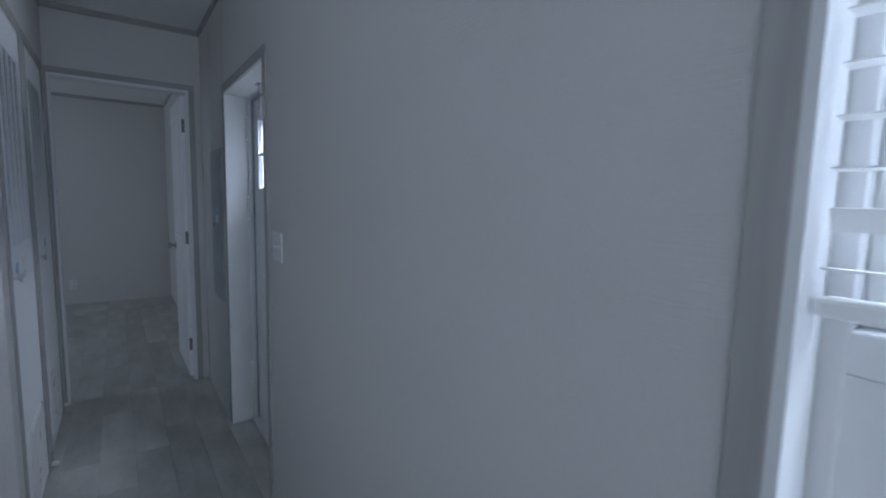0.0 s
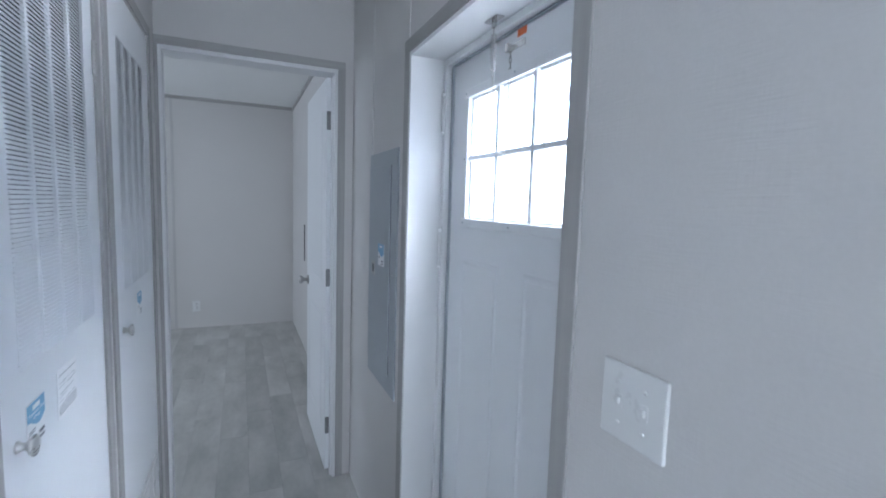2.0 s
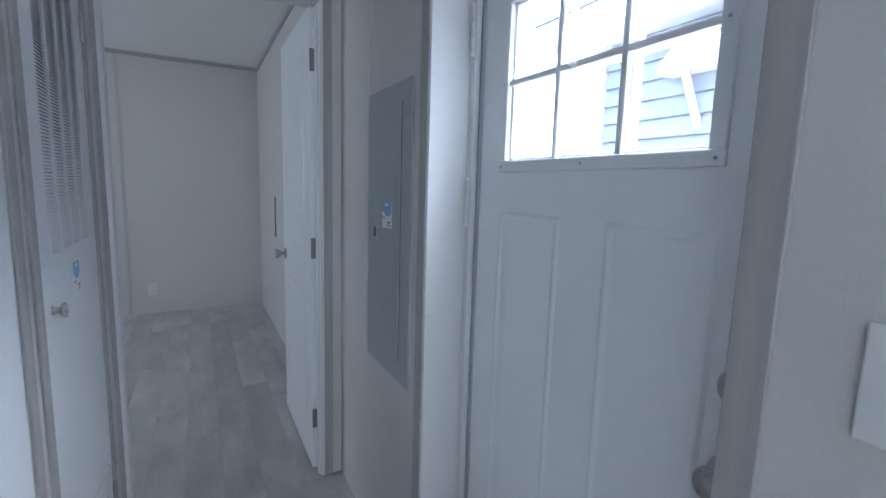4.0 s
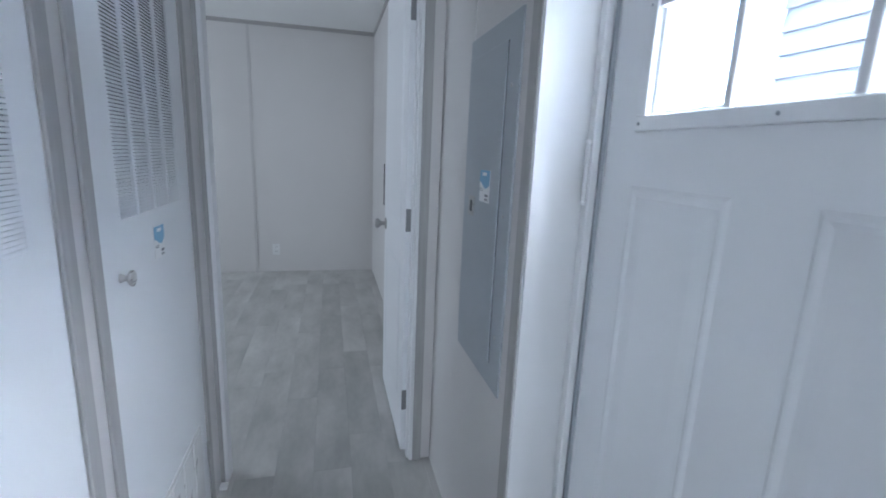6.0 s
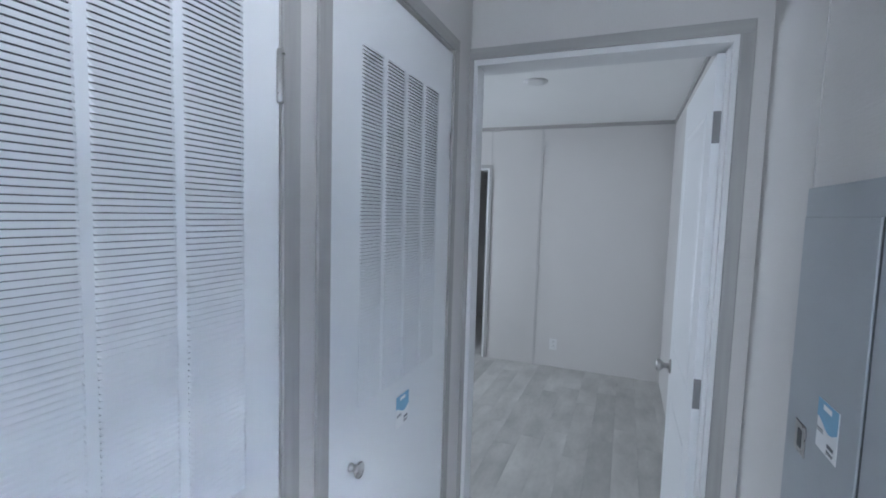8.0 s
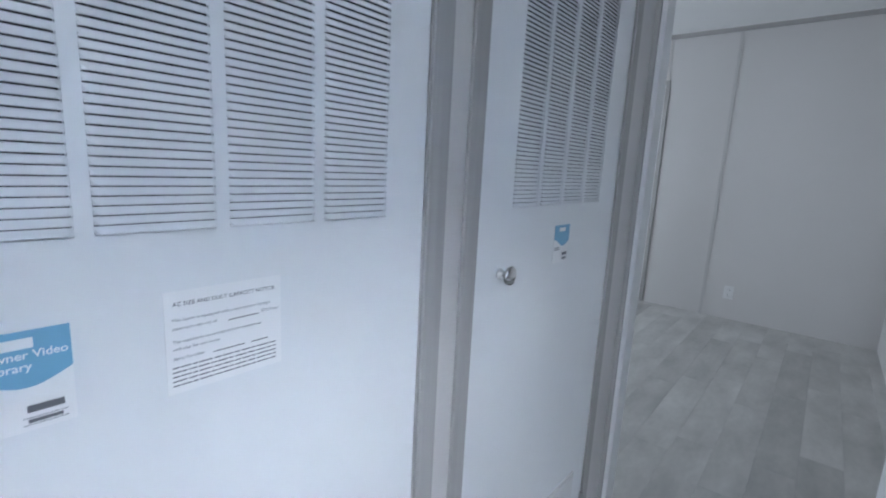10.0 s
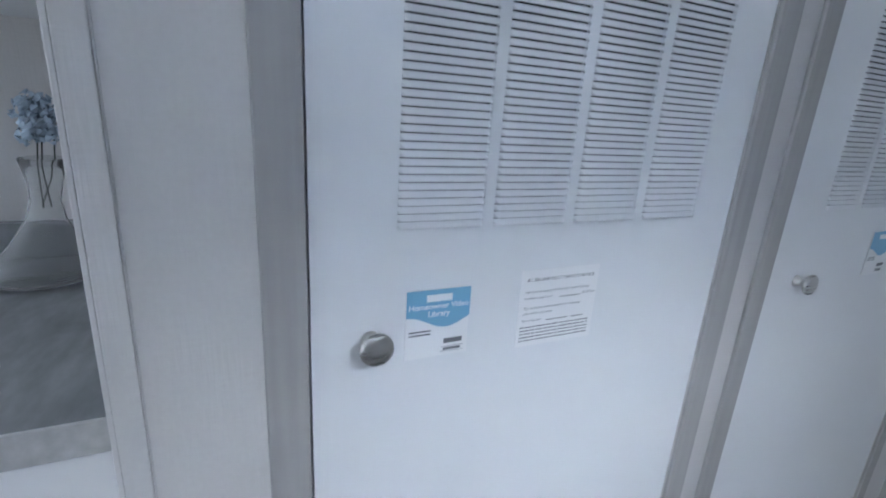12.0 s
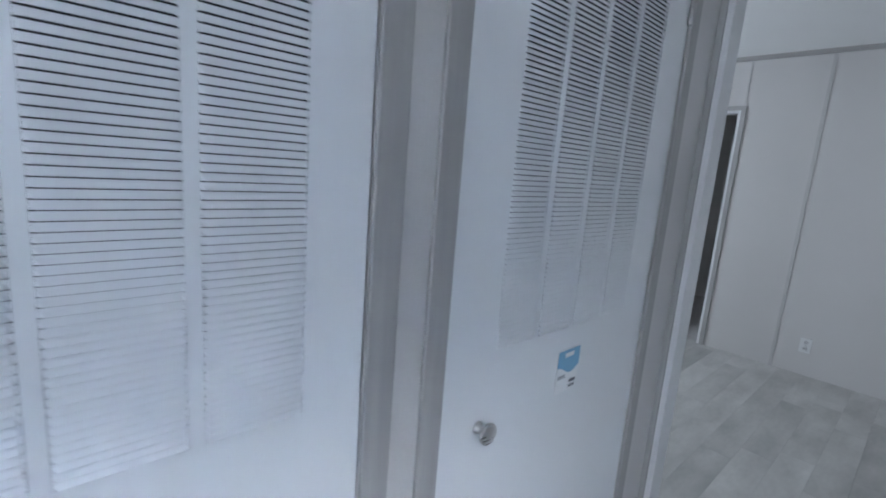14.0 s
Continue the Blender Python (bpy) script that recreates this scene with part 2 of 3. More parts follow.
setting("wall_closets", boxes(
    ((-0.09, 2.378, 0), (0, C1[0], CEIL)), ((-0.09, C1[1], 0), (0, C2[0], CEIL)), ((-0.09, C2[1], 0), (0, YB, CEIL)),
    ((-0.09, C1[0], CZ), (0, C1[1], CEIL)), ((-0.09, C2[0], CZ), (0, C2[1], CEIL))), "wall_vinyl", WL, "wall")
setting("wall_kitchen_end", boxes(((-3.2, 2.378, 0), (-0.09, 2.462, CEIL))), "wall_vinyl", WL, "wall")
# closet inside, its darkness put into the wall colour
setting("wall_closet_inside", boxes(((-0.80, 2.462, 0), (-0.75, YB, CEIL)), ((-0.75, 3.17, 0), (-0.09, 3.21, CEIL))), "void_shade", "inside walls of the utility closets, coloured near black for their shade", "wall")
setting("wall_west", boxes(((-3.4, -4.1, 0), (-3.3, 2.45, CEIL)), ((-3.3, 2.45, 0), (-3.2, 7.45, CEIL))), "wall_vinyl", WL, "wall")
setting("wall_south", boxes(((-3.3, -4.1, 0), (XR, -4.0, CEIL))), "wall_vinyl", WL, "wall")
FX0, FX1, FZ = -1.60, -0.868, 2.03      # far doorway in the bedroom
YF = 7.272
setting("wall_bedroom_far", boxes(
    ((-3.2, YF, 0), (FX0, YF + 0.1, CEIL)), ((FX1, YF, 0), (0.87, YF + 0.1, CEIL)), ((FX0, YF, FZ), (FX1, YF + 0.1, CEIL))), "wall_vinyl", WL, "wall")
setting("wall_bathroom", boxes(((-2.2, YF + 0.1, 0), (-2.1, 9.2, CEIL)), ((-0.3, YF + 0.1, 0), (-0.2, 9.2, CEIL)), ((-2.2, 9.2, 0), (-0.2, 9.3, CEIL)),
                               ((-2.1, YF + 0.1, -0.02), (-0.3, 9.2, 0.0))), "wall_vinyl", "grey walls of the unlit room behind the bedroom", "wall")
setting("ceiling", boxes(((-3.4, -4.1, CEIL), (XO, 9.3, CEIL + 0.1))), "ceiling_white", "white textured flat ceiling", "ceiling")


setting("wall_seam", boxes(
    ((-0.338, YF - 0.004, 0.0), (-0.314, YF, 2.415)), ((-0.858, YF - 0.003, 2.068), (-0.844, YF, 2.415)),
    ((XR - 0.002, 3.618, 1.62), (XR, 3.622, 2.42)), ((XR - 0.002, 3.172, 1.95), (XR, 3.176, 2.42)),
    ((0.0, 2.4005, 0), (0.0015, 2.4017, 2.415)), ((-0.002, YB - 0.003, 2.09), (0.002, YB, 2.42))), "seam_grey", "thin vertical seam between wall panels", "trim")

# crown trim
setting("trim_crown", boxes(
    ((0, YB - 0.012, 2.415), (XR, YB, CEIL)), ((XR - 0.012, -4, 2.415), (XR, YB - 0.012, CEIL)), ((0, 2.378, 2.415), (0.012, YB - 0.012, CEIL)),
    ((-3.3, 2.366, 2.415), (0.012, 2.378, CEIL)),
    ((-3.2, YF - 0.012, 2.415), (0.87, YF, CEIL)), ((0.858, YB + 0.1, 2.415), (0.87, YF - 0.012, CEIL))), "trim_wood_flat", "grey wood-look crown trim strip", "trim")
# corner angle at the kitchen's end
setting("trim_corner", boxes(((-0.024, 2.374, 0), (0.003, 2.3785, 2.415)), ((-0.0005, 2.3785, 0), (0.003, 2.400, 2.415)), bevel=0.001), "wall_vinyl", "wall-coloured corner bead", "trim")


def casing(name, axis, at, a0, a1, z1, w, proud, sides=(1, 1), z0=0.0, sill=False, label="grey wood-grain door casing"):
    """Flat trim round an opening; axis x: in a wall whose face is x = at, facing by the sign of proud."""
    lo, hi = min(at, at + proud), max(at, at + proud)

    def bx(b0, b1, c0, c1):
        return ((lo, b0, c0), (hi, b1, c1)) if axis == 'x' else ((b0, lo, c0), (b1, hi, c1))
    root = thing(name, label, "door casing" if not sill else "window casing", kind="structure")
    if sides[0]:
        part("side_casing", boxes(bx(a0 - w, a0, z0, z1), bevel=0.002), "trim_wood", root)
    if sides[1]:
        part("side_casing", boxes(bx(a1, a1 + w, z0, z1), bevel=0.002), "trim_wood", root)
    part("head_casing", boxes(bx(a0 - w * sides[0], a1 + w * sides[1], z1, z1 + w), bevel=0.002), "trim_wood_flat", root)
    if sill:
        part("bottom_casing", boxes(bx(a0 - w, a1 + w, z0 - w, z0), bevel=0.002), "trim_wood_flat", root)
    return root


casing("trim_bedroom_door", 'y', YB, BX0, BX1, BZ, 0.036, -0.012)
casing("trim_entry_door", 'x', XR, DY0 + 0.011, DY1, DZ, 0.045, -0.006)
casing("trim_closet_door_1", 'x', 0.0, C1[0], C1[1], CZ, 0.040, 0.007)
casing("trim_closet_door_2", 'x', 0.0, C2[0], C2[1], CZ, 0.038, 0.007)
casing("trim_window", 'x', XR, WY0, WY1, WZ1, 0.040, -0.005, z0=WZ0, sill=True, label="grey wood-grain window casing")
casing("trim_far_door", 'y', YF, FX0, FX1, FZ, 0.036, -0.012, label="grey casing round the far doorway")

# door jambs
jamb = thing("door_jamb", "white door jamb and stops of the bedroom doorway", "door frame", kind="structure")
for x0, x1, deep in ((BX0, BX0 + 0.014, 0.062), (BX1 - 0.014, BX1, 0.105)):
    part("side_jamb", boxes(((x0, YB - 0.008, 0), (x1, YB + deep, BZ - 0.018)), bevel=0.001), "white_paint", jamb)
part("head_jamb", boxes(((BX0, YB - 0.008, BZ - 0.018), (BX1, YB + 0.105, BZ)), bevel=0.001), "white_paint", jamb)
for x0, x1 in ((BX1 - 0.023, BX1 - 0.014),):
    part("stop", boxes(((x0, YB + 0.012, 0), (x1, YB + 0.045, BZ - 0.029)), bevel=0.001), "white_paint", jamb)
jamb2 = thing("far_door_jamb", "white jamb of the far doorway", "door frame", kind="structure")
part("side_jamb", boxes(((FX1 - 0.02, YF - 0.006, 0), (FX1, YF + 0.106, FZ - 0.02))), "white_paint", jamb2)
part("side_jamb", boxes(((FX0, YF - 0.006, 0), (FX0 + 0.02, YF + 0.106, FZ - 0.02))), "white_paint", jamb2)
part("head_jamb", boxes(((FX0, YF - 0.006, FZ - 0.02), (FX1, YF + 0.106, FZ))), "white_paint", jamb2)

# ---- closet doors ----


def add_blade(bm, width, pitch, y=0.0, z=0.0):
    """One pressed louvre: flush at its top, standing proud over a slot at its foot."""
    prof = ((-0.0012, 0.97), (0.0, 0.99), (0.0006, 0.72), (0.0030, 0.20), (0.0026, 0.14), (0.0016, 0.20))
    stations = ((y, 0.0), (y + 0.0035, 1.0), (y + width - 0.0035, 1.0), (y + width, 0.0))
    rings = [[bm.verts.new((min(x, 0.0002) + max(x - 0.0002, 0) * out, yy, z + h * pitch)) for x, h in prof] for yy, out in stations]
    k = len(prof)
    for r0, r1 in zip(rings, rings[1:]):
        for i in range(k):
            bm.faces.new((r0[i], r0[(i + 1) % k], r1[(i + 1) % k], r1[i]))
    bm.faces.new(rings[0][::-1])
    bm.faces.new(rings[-1])
    return bm


def knob(parent, y, z, x=0.0, material="brushed_nickel"):
    return part("knob", lathe([(0.010, 0.0), (0.009, 0.003), (0.0065, 0.007), (0.0065, 0.012), (0.012, 0.016), (0.0162, 0.019), (0.0172, 0.022), (0.0165, 0.0245), (0.013, 0.0262), (0.0, 0.0272)], 'X'), material, parent,
             "brushed nickel round knob", pose(x, y, z))


def sticker(parent, base, w, h, small=False):
    """A paper label with a blue wavy head, its top left corner at base."""
    s = part("sticker", boxes(((0, 0, -h), (0.0008, w, 0))), "paper", parent, "white paper label with a blue wavy head and printed lines", base @ pose(0.0006, 0, 0))
    bm = bmesh.new()
    n = 16
    top = [bm.verts.new((0, w * i / n, 0)) for i in range(n + 1)]
    bot = [bm.verts.new((0, w * i / n, -h * (0.47 + 0.09 * math.sin(math.pi * (1.7 * i / n - 0.55))))) for i in range(n + 1)]
    for i in range(n):
        bm.faces.new((bot[i], bot[i + 1], top[i + 1], top[i]))
    part("label_head", bm, "sticker_blue", s, "", base @ pose(0.0022, 0, 0))
    face = base @ pose(0.0030, 0, 0, 90, 0, 90)
    if not small:
        letters("lettering", "Homeowner Video\nLibrary", 0.0088, face @ pose(w * 0.5, -h * 0.27, 0), "paper", s, 'CENTER')
    bars = [((w * 0.30, -h * 0.07), (w * 0.70, -h * 0.17), "paper"), ((w * 0.60, -h * 0.74), (w * 0.90, -h * 0.81), "ink_grey"), ((w * 0.56, -h * 0.86), (w * 0.92, -h * 0.865), "ink_grey"), ((w * 0.56, -h * 0.93), (w * 0.92, -h * 0.935), "ink_grey"), ((w * 0.60, -h * 0.88), (w * 0.88, -h * 0.915), "ink_grey"),
            ((w * 0.05, -h * 0.58), (w * 0.38, -h * 0.60), "ink_grey"), ((w * 0.05, -h * 0.63), (w * 0.38, -h * 0.65), "ink_grey")]
    for (a0, b0), (a1, b1), m in bars:
        part("printed_bar", boxes(((0, a0, b1), (0.0003, a1, b0))), m, s, "", base @ pose(0.0026, 0, 0))
    return s


def notice(parent, y, z, w, h):
    s = part("notice", boxes(((0, 0, -h), (0.0008, w, 0))), "paper", parent, "white printed paper notice", pose(0.0006, y, z))
    face = pose(0.0022, y, z, 90, 0, 90)
    letters("lettering", "AC SIZE AND DUCT CAPACITY NOTICE:", 0.0054, face @ pose(w * 0.5, -h * 0.14, 0), "ink", s, 'CENTER', 0.004)
    lines = ((0.29, 0.0051, "This home is equipped with a duct system having a"), (0.37, 0.0051, "maximum capacity of"), (0.50, 0.0051, "The maximum recommended air conditioner"),
             (0.57, 0.0051, "unit size for this home"), (0.665, 0.0051, "Serial Number"))
    for r, size, words in lines:
        letters("printed_line", words, size * 0.9, face @ pose(w * 0.05, -h * r, 0), "ink_grey", s, bold=0.0)
    letters("printed_line", "BTU/Hour", 0.0046, face @ pose(w * 0.80, -h * 0.37, 0), "ink_grey", s, bold=0.0)
    # small print, too fine to read
    for i in range(5):
        r, x, k = 0.735 + i * 0.045, 0.04, 0
        while x < 0.92:
            ww = (0.05, 0.09, 0.065, 0.11, 0.04, 0.08)[(k * 5 + i * 3) % 6]
            part("printed_word", boxes(((0, x * w, -(r + 0.012) * h), (0.0003, min(x + ww, 0.94) * w, -r * h))), "ink_grey", s, "", pose(0.0014, y, z))
            x += ww + 0.012
            k += 1
    for r, a, b in ((0.375, 0.50, 0.78), (0.67, 0.36, 0.64), (0.67, 0.70, 0.86)):
        part("rule", boxes(((0, a * w, -(r + 0.008) * h), (0.0003, b * w, -r * h))), "ink", s, "", pose(0.0014, y, z))
    return s


def closet_door(name, y0, y1, cols, knob_y, label, knob_z=1.021):
    """A white slab door with four columns of louvres above and a ribbed panel at its foot."""
    z0, z1 = 0.012, CZ - 0.012
    l0, l1 = 1.138, 1.883
    root = thing(name, label, "door", kind="structure")
    items = [((-0.034, y0, z0), (0, y1, l0)), ((-0.034, y0, l1), (0, y1, z1)), ((-0.034, y0, l0), (0, cols[0][0], l1)), ((-0.034, cols[-1][1], l0), (0, y1, l1))]
    for a, b in zip(cols, cols[1:]):
        items.append(((-0.034, a[1], l0), (0, b[0], l1)))
    part("slab", boxes(*items), "door_white", root)
    # near-black sheet added so the louvre slots look shaded
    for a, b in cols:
        part("filter_backing", boxes(((-0.009, a + 0.0002, l0 + 0.0002), (-0.005, b - 0.0002, l1 - 0.0002))), "void_shade", root, "near-black sheet added for the shade behind the louvres")
    count = 98
    pitch = (l1 - l0) / count
    width = cols[0][1] - cols[0][0] - 0.0004
    me = mesh_of("louver_blade", add_blade(bmesh.new(), width, pitch), "door_white")
    rest = bmesh.new()
    for a, b in cols:
        for i in range(count):
            if i < 75:
                shared("louver_blade", me, root, pose(0, a + 0.0002, l0 + i * pitch))
            else:
                add_blade(rest, width, pitch, a + 0.0002, l0 + i * pitch)
    tagged(part("louver_blades", rest, "door_white", root), "fine pressed white louvres", kind="stuff")
    # low raised panel with four upright ribs
    low_panel = part("vent_panel", boxes(((0, y0 + 0.13, 0.08), (0.006, y1 - 0.08, 0.40)), bevel=0.002), "plastic_white", root, "raised white ribbed panel at the door's foot")
    wv = (y1 - y0 - 0.21) / 4
    for i in range(4):
        part("vent_rib", boxes(((0.006, y0 + 0.13 + wv * i + 0.008, 0.09), (0.009, y0 + 0.13 + wv * (i + 1) - 0.008, 0.39)), bevel=0.001), "plastic_white", low_panel)
    knob(root, knob_y, knob_z)
    for hz in (0.25, 1.75):
        part("hinge", lathe([(0.005, -0.04), (0.006, -0.036), (0.006, 0.036), (0.005, 0.04)], 'Z', 12), "nickel", root, "small dark hinge barrel", pose(0.005, y1 - 0.002, hz))
    return root


def columns(a, w, gap):
    return [(a + i * (w + gap), a + i * (w + gap) + w) for i in range(4)]


d1 = closet_door("door_1", C1[0] + 0.0025, C1[1] - 0.003, columns(2.622, 0.0935, 0.0125), 2.598, "white utility closet door with louvred vents and paper notices", 1.0255)
sticker(d1, pose(0, 2.634, 1.0735), 0.073, 0.078)
notice(d1, 2.772, 1.084, 0.112, 0.096)
d2 = closet_door("door_2", C2[0] + 0.004, C2[1] - 0.003, columns(3.339, 0.0906, 0.0125), 3.314, "white utility closet door with louvred vents and a small blue label")
sticker(d2, pose(0, 3.512, 1.094), 0.070, 0.082, small=True)

# ---- entry door ----
entry = thing("door_3", "white panelled entry door with a six-pane window", "door", kind="structure")
EX = 0.975
frame_in = thing("entry_jamb", "white boxed-in jamb of the entry door", "door frame", kind="structure")
part("side_jamb", boxes(((XR - 0.003, DY1 - 0.012, 0), (EX, DY1, DZ - 0.012))), "white_paint", frame_in)
part("side_jamb", boxes(((XR + 0.0005, DY0, 0), (EX, DY0 + 0.012, DZ - 0.012))), "white_paint", frame_in)
part("head_jamb", boxes(((XR - 0.003, DY0, DZ - 0.012), (EX, DY1, DZ))), "white_paint", frame_in)
part("stop", boxes(((EX - 0.03, DY1 - 0.036, 0), (EX - 0.012, DY1 - 0.012, DZ - 0.012)), bevel=0.003), "white_paint", frame_in)
part("stop", boxes(((EX - 0.03, DY0 + 0.012, 0), (EX - 0.012, DY0 + 0.030, DZ - 0.012)), bevel=0.003), "white_paint", frame_in)
part("head_stop", boxes(((EX - 0.03, DY0 + 0.030, DZ - 0.034), (EX - 0.012, DY1 - 0.036, DZ - 0.012)), bevel=0.003), "white_paint", frame_in)
part("weatherstrip", boxes(((EX - 0.011, DY1 - 0.0395, 0.02), (EX - 0.002, DY1 - 0.036, DZ - 0.034))), "panel_grey", frame_in, "grey rubber weatherstrip")
part("weatherstrip", boxes(((EX - 0.011, DY0 + 0.036, DZ - 0.0375), (EX - 0.002, DY1 - 0.0395, DZ - 0.034))), "panel_grey", frame_in, "grey rubber weatherstrip")
part("sill", boxes(((EX - 0.042, DY0 + 0.012, 0.0), (XO + 0.03, DY1 - 0.012, 0.018)), bevel=0.004), "white_paint", frame_in, "white threshold")
part("outer_frame", boxes(((EX, DY1 - 0.036, 0), (XO, DY1, DZ)), ((EX, DY0, 0), (XO, DY0 + 0.03, DZ)), ((EX, DY0 + 0.03, DZ - 0.034), (XO, DY1 - 0.036, DZ))), "white_paint", frame_in)
SY0, SY1, SZ1 = DY0 + 0.033, DY1 - 0.0405, DZ - 0.0385
GY0, GY1, GZ0, GZ1 = 2.485, 3.006, 1.382, 1.753
part("slab", boxes(((EX, SY0, 0.02), (EX + 0.04, SY1, GZ0)), ((EX, SY0, GZ1), (EX + 0.04, SY1, SZ1)), ((EX, SY0, GZ0), (EX + 0.04, GY0, GZ1)), ((EX, GY1, GZ0), (EX + 0.04, SY1, GZ1))), "door_white", entry)


def ring(lo, hi, w, x0, x1, bevel):
    (y0, z0), (y1, z1) = lo, hi
    return boxes(((x0, y0, z0), (x1, y1, z0 + w)), ((x0, y0, z1 - w), (x1, y1, z1)), ((x0, y0, z0 + w), (x1, y0 + w, z1 - w)), ((x0, y1 - w, z0 + w), (x1, y1, z1 - w)), bevel=bevel)


lite = part("window_frame", ring((GY0 - 0.026, GZ0 - 0.026), (GY1 + 0.026, GZ1 + 0.026), 0.027, EX - 0.008, EX + 0.002, 0.003), "door_white", entry, "flat white frame screwed round the door window")
for i in range(3):
    y = GY0 - 0.013 + (GY1 - GY0 + 0.026) * i / 2
    for z in (GZ0 - 0.013, GZ1 + 0.013):
        part("screw_cap", lathe([(0.0, 0.0), (0.0032, 0.0), (0.0028, 0.0012), (0.0, 0.0016)], 'X', 10), "panel_grey", lite, "", pose(EX - 0.0095, y, z))
for y in (GY0 - 0.013, GY1 + 0.013):
    part("screw_cap", lathe([(0.0, 0.0), (0.0032, 0.0), (0.0028, 0.0012), (0.0, 0.0016)], 'X', 10), "panel_grey", lite, "", pose(EX - 0.0095, y, (GZ0 + GZ1) / 2))
cw, ch = (GY1 - GY0) / 3, (GZ1 - GZ0) / 2
for x0, x1 in ((EX - 0.005, EX + 0.009), (EX + 0.028, EX + 0.0395)):     # a grid on each side of the glass
    for i in (1, 2):
        y = GY0 + cw * i
        part("muntin", boxes(((x0, y - 0.0075, GZ0), (x1, y + 0.0075, GZ1)), bevel=0.003), "door_white", lite)
    part("muntin", boxes(((x0 + 0.0006, GY0, GZ0 + ch - 0.0075), (x1 - 0.0006, GY1, GZ0 + ch + 0.0075)), bevel=0.003), "door_white", lite)
part("glazing_bead", ring((GY0 + 0.0002, GZ0 + 0.0002), (GY1 - 0.0002, GZ1 - 0.0002), 0.008, EX + 0.006, EX + 0.018, 0.002), "door_white", lite)
pane = part("pane", boxes(((EX + 0.019, GY0, GZ0), (EX + 0.023, GY1, GZ1))), "pane_glass", lite, "clear glass pane")
pane.visible_shadow = False


def raised_panel(parent, x, sign, y0, y1, z0, z1, material):
    """A moulded field: a raised bead round a slightly raised middle."""
    bm = bmesh.new()
    loops = []
    for inset, h in ((0, 0), (0.007, 0.0032), (0.012, 0.0032), (0.020, 0.0005), (0.028, 0.0005), (0.052, 0.0024)):
        loops.append([bm.verts.new((x + sign * h, yy, zz)) for yy, zz in ((y0 + inset, z0 + inset), (y1 - inset, z0 + inset), (y1 - inset, z1 - inset), (y0 + inset, z1 - inset))])
    for a, b in zip(loops, loops[1:]):
        for i in range(4):
            bm.faces.new((a[i], a[(i + 1) % 4], b[(i + 1) % 4], b[i]))
    bm.faces.new(loops[-1])
    return part("raised_panel", bm, material, parent)


for y0, y1 in ((2.452, 2.676), (2.800, 3.030)):
    raised_panel(entry, EX - 0.0006, -1, y0, y1, 0.30, 1.258, "door_white")
for z in (0.3, 1.275, 1.72):
    h = part("hinge", lathe([(0.003, -0.058), (0.0052, -0.055), (0.0052, -0.020), (0.0046, -0.019), (0.0052, -0.018), (0.0052, 0.018), (0.0046, 0.019), (0.0052, 0.020), (0.0052, 0.055), (0.003, 0.058)], 'Z', 14), "white_paint", entry, "white-painted hinge barrel with bright steel pin caps", pose(EX - 0.036, DY1 - 0.030, z))
    for e in (-0.062, 0.062):
        part("pin_cap", lathe([(0.0, -0.006), (0.005, -0.004), (0.0062, 0.0), (0.005, 0.004), (0.0, 0.006)], 'Z', 12), "bright_steel", h, "", pose(EX - 0.036, DY1 - 0.030, z + e))
ek = part("knob", lathe([(0.011, 0.0), (0.011, 0.024), (0.020, 0.032), (0.0265, 0.042), (0.0265, 0.05), (0.021, 0.057), (0.0, 0.059)], 'X'), "nickel", entry, "brushed nickel round knob", pose(EX, SY0 + 0.036, 0.90) @ Matrix.Diagonal((-1, 1, 1, 1)))
part("rose", lathe([(0.032, 0.0), (0.032, 0.004), (0.027, 0.008), (0.011, 0.009)], 'X'), "nickel", entry, "", pose(EX - 0.001, SY0 + 0.036, 0.90) @ Matrix.Diagonal((-1, 1, 1, 1)))
part("deadbolt", lathe([(0.030, 0.0), (0.030, 0.006), (0.025, 0.012), (0.0, 0.013)], 'X'), "nickel", entry, "round deadbolt with a thumb turn", pose(EX - 0.001, SY0 + 0.036, 1.035) @ Matrix.Diagonal((-1, 1, 1, 1)))
part("thumb_turn", boxes(((EX - 0.030, SY0 + 0.032, 1.020), (EX - 0.012, SY0 + 0.040, 1.050)), bevel=0.002), "nickel", entry)
part("orange_label", boxes(((EX - 0.0012, 2.712, 1.853), (EX - 0.0002, 2.752, 1.876))), "orange_label", entry, "small orange warning label")

# ---- chain door stop ----
stop = thing("chain_door_stop", "steel chain and spring door stop hung between jamb and entry door", "door stop")
CB = Vector((0.918, 2.776, DZ - 0.012))
part("bracket", boxes(((CB.x - 0.012, CB.y - 0.03, CB.z - 0.003), (CB.x + 0.012, CB.y + 0.03, CB.z)), ((CB.x - 0.003, CB.y - 0.008, CB.z - 0.022), (CB.x + 0.003, CB.y + 0.008, CB.z - 0.003))), "chrome", stop)
part("bracket", boxes(((EX - 0.003, 2.715, 1.826), (EX, 2.785, 1.842)), ((EX - 0.018, 2.772, 1.822), (EX - 0.003, 2.784, 1.842))), "chrome", stop)
top, low = CB - Vector((0, 0, 0.02)), CB - Vector((0, 0, 0.128))
coil = []
for i in range(221):
    u = i / 220
    a = u * 2 * math.pi * 17
    c = top.lerp(low, 0.16 + 0.84 * u)
    coil.append((c.x + 0.0068 * math.cos(a), c.y + 0.0068 * math.sin(a), c.z))
part("spring", tube(coil, 0.0012, 6), "chrome", stop, "coiled steel spring")
part("rod", tube([top, low], 0.0016, 6), "chrome", stop)


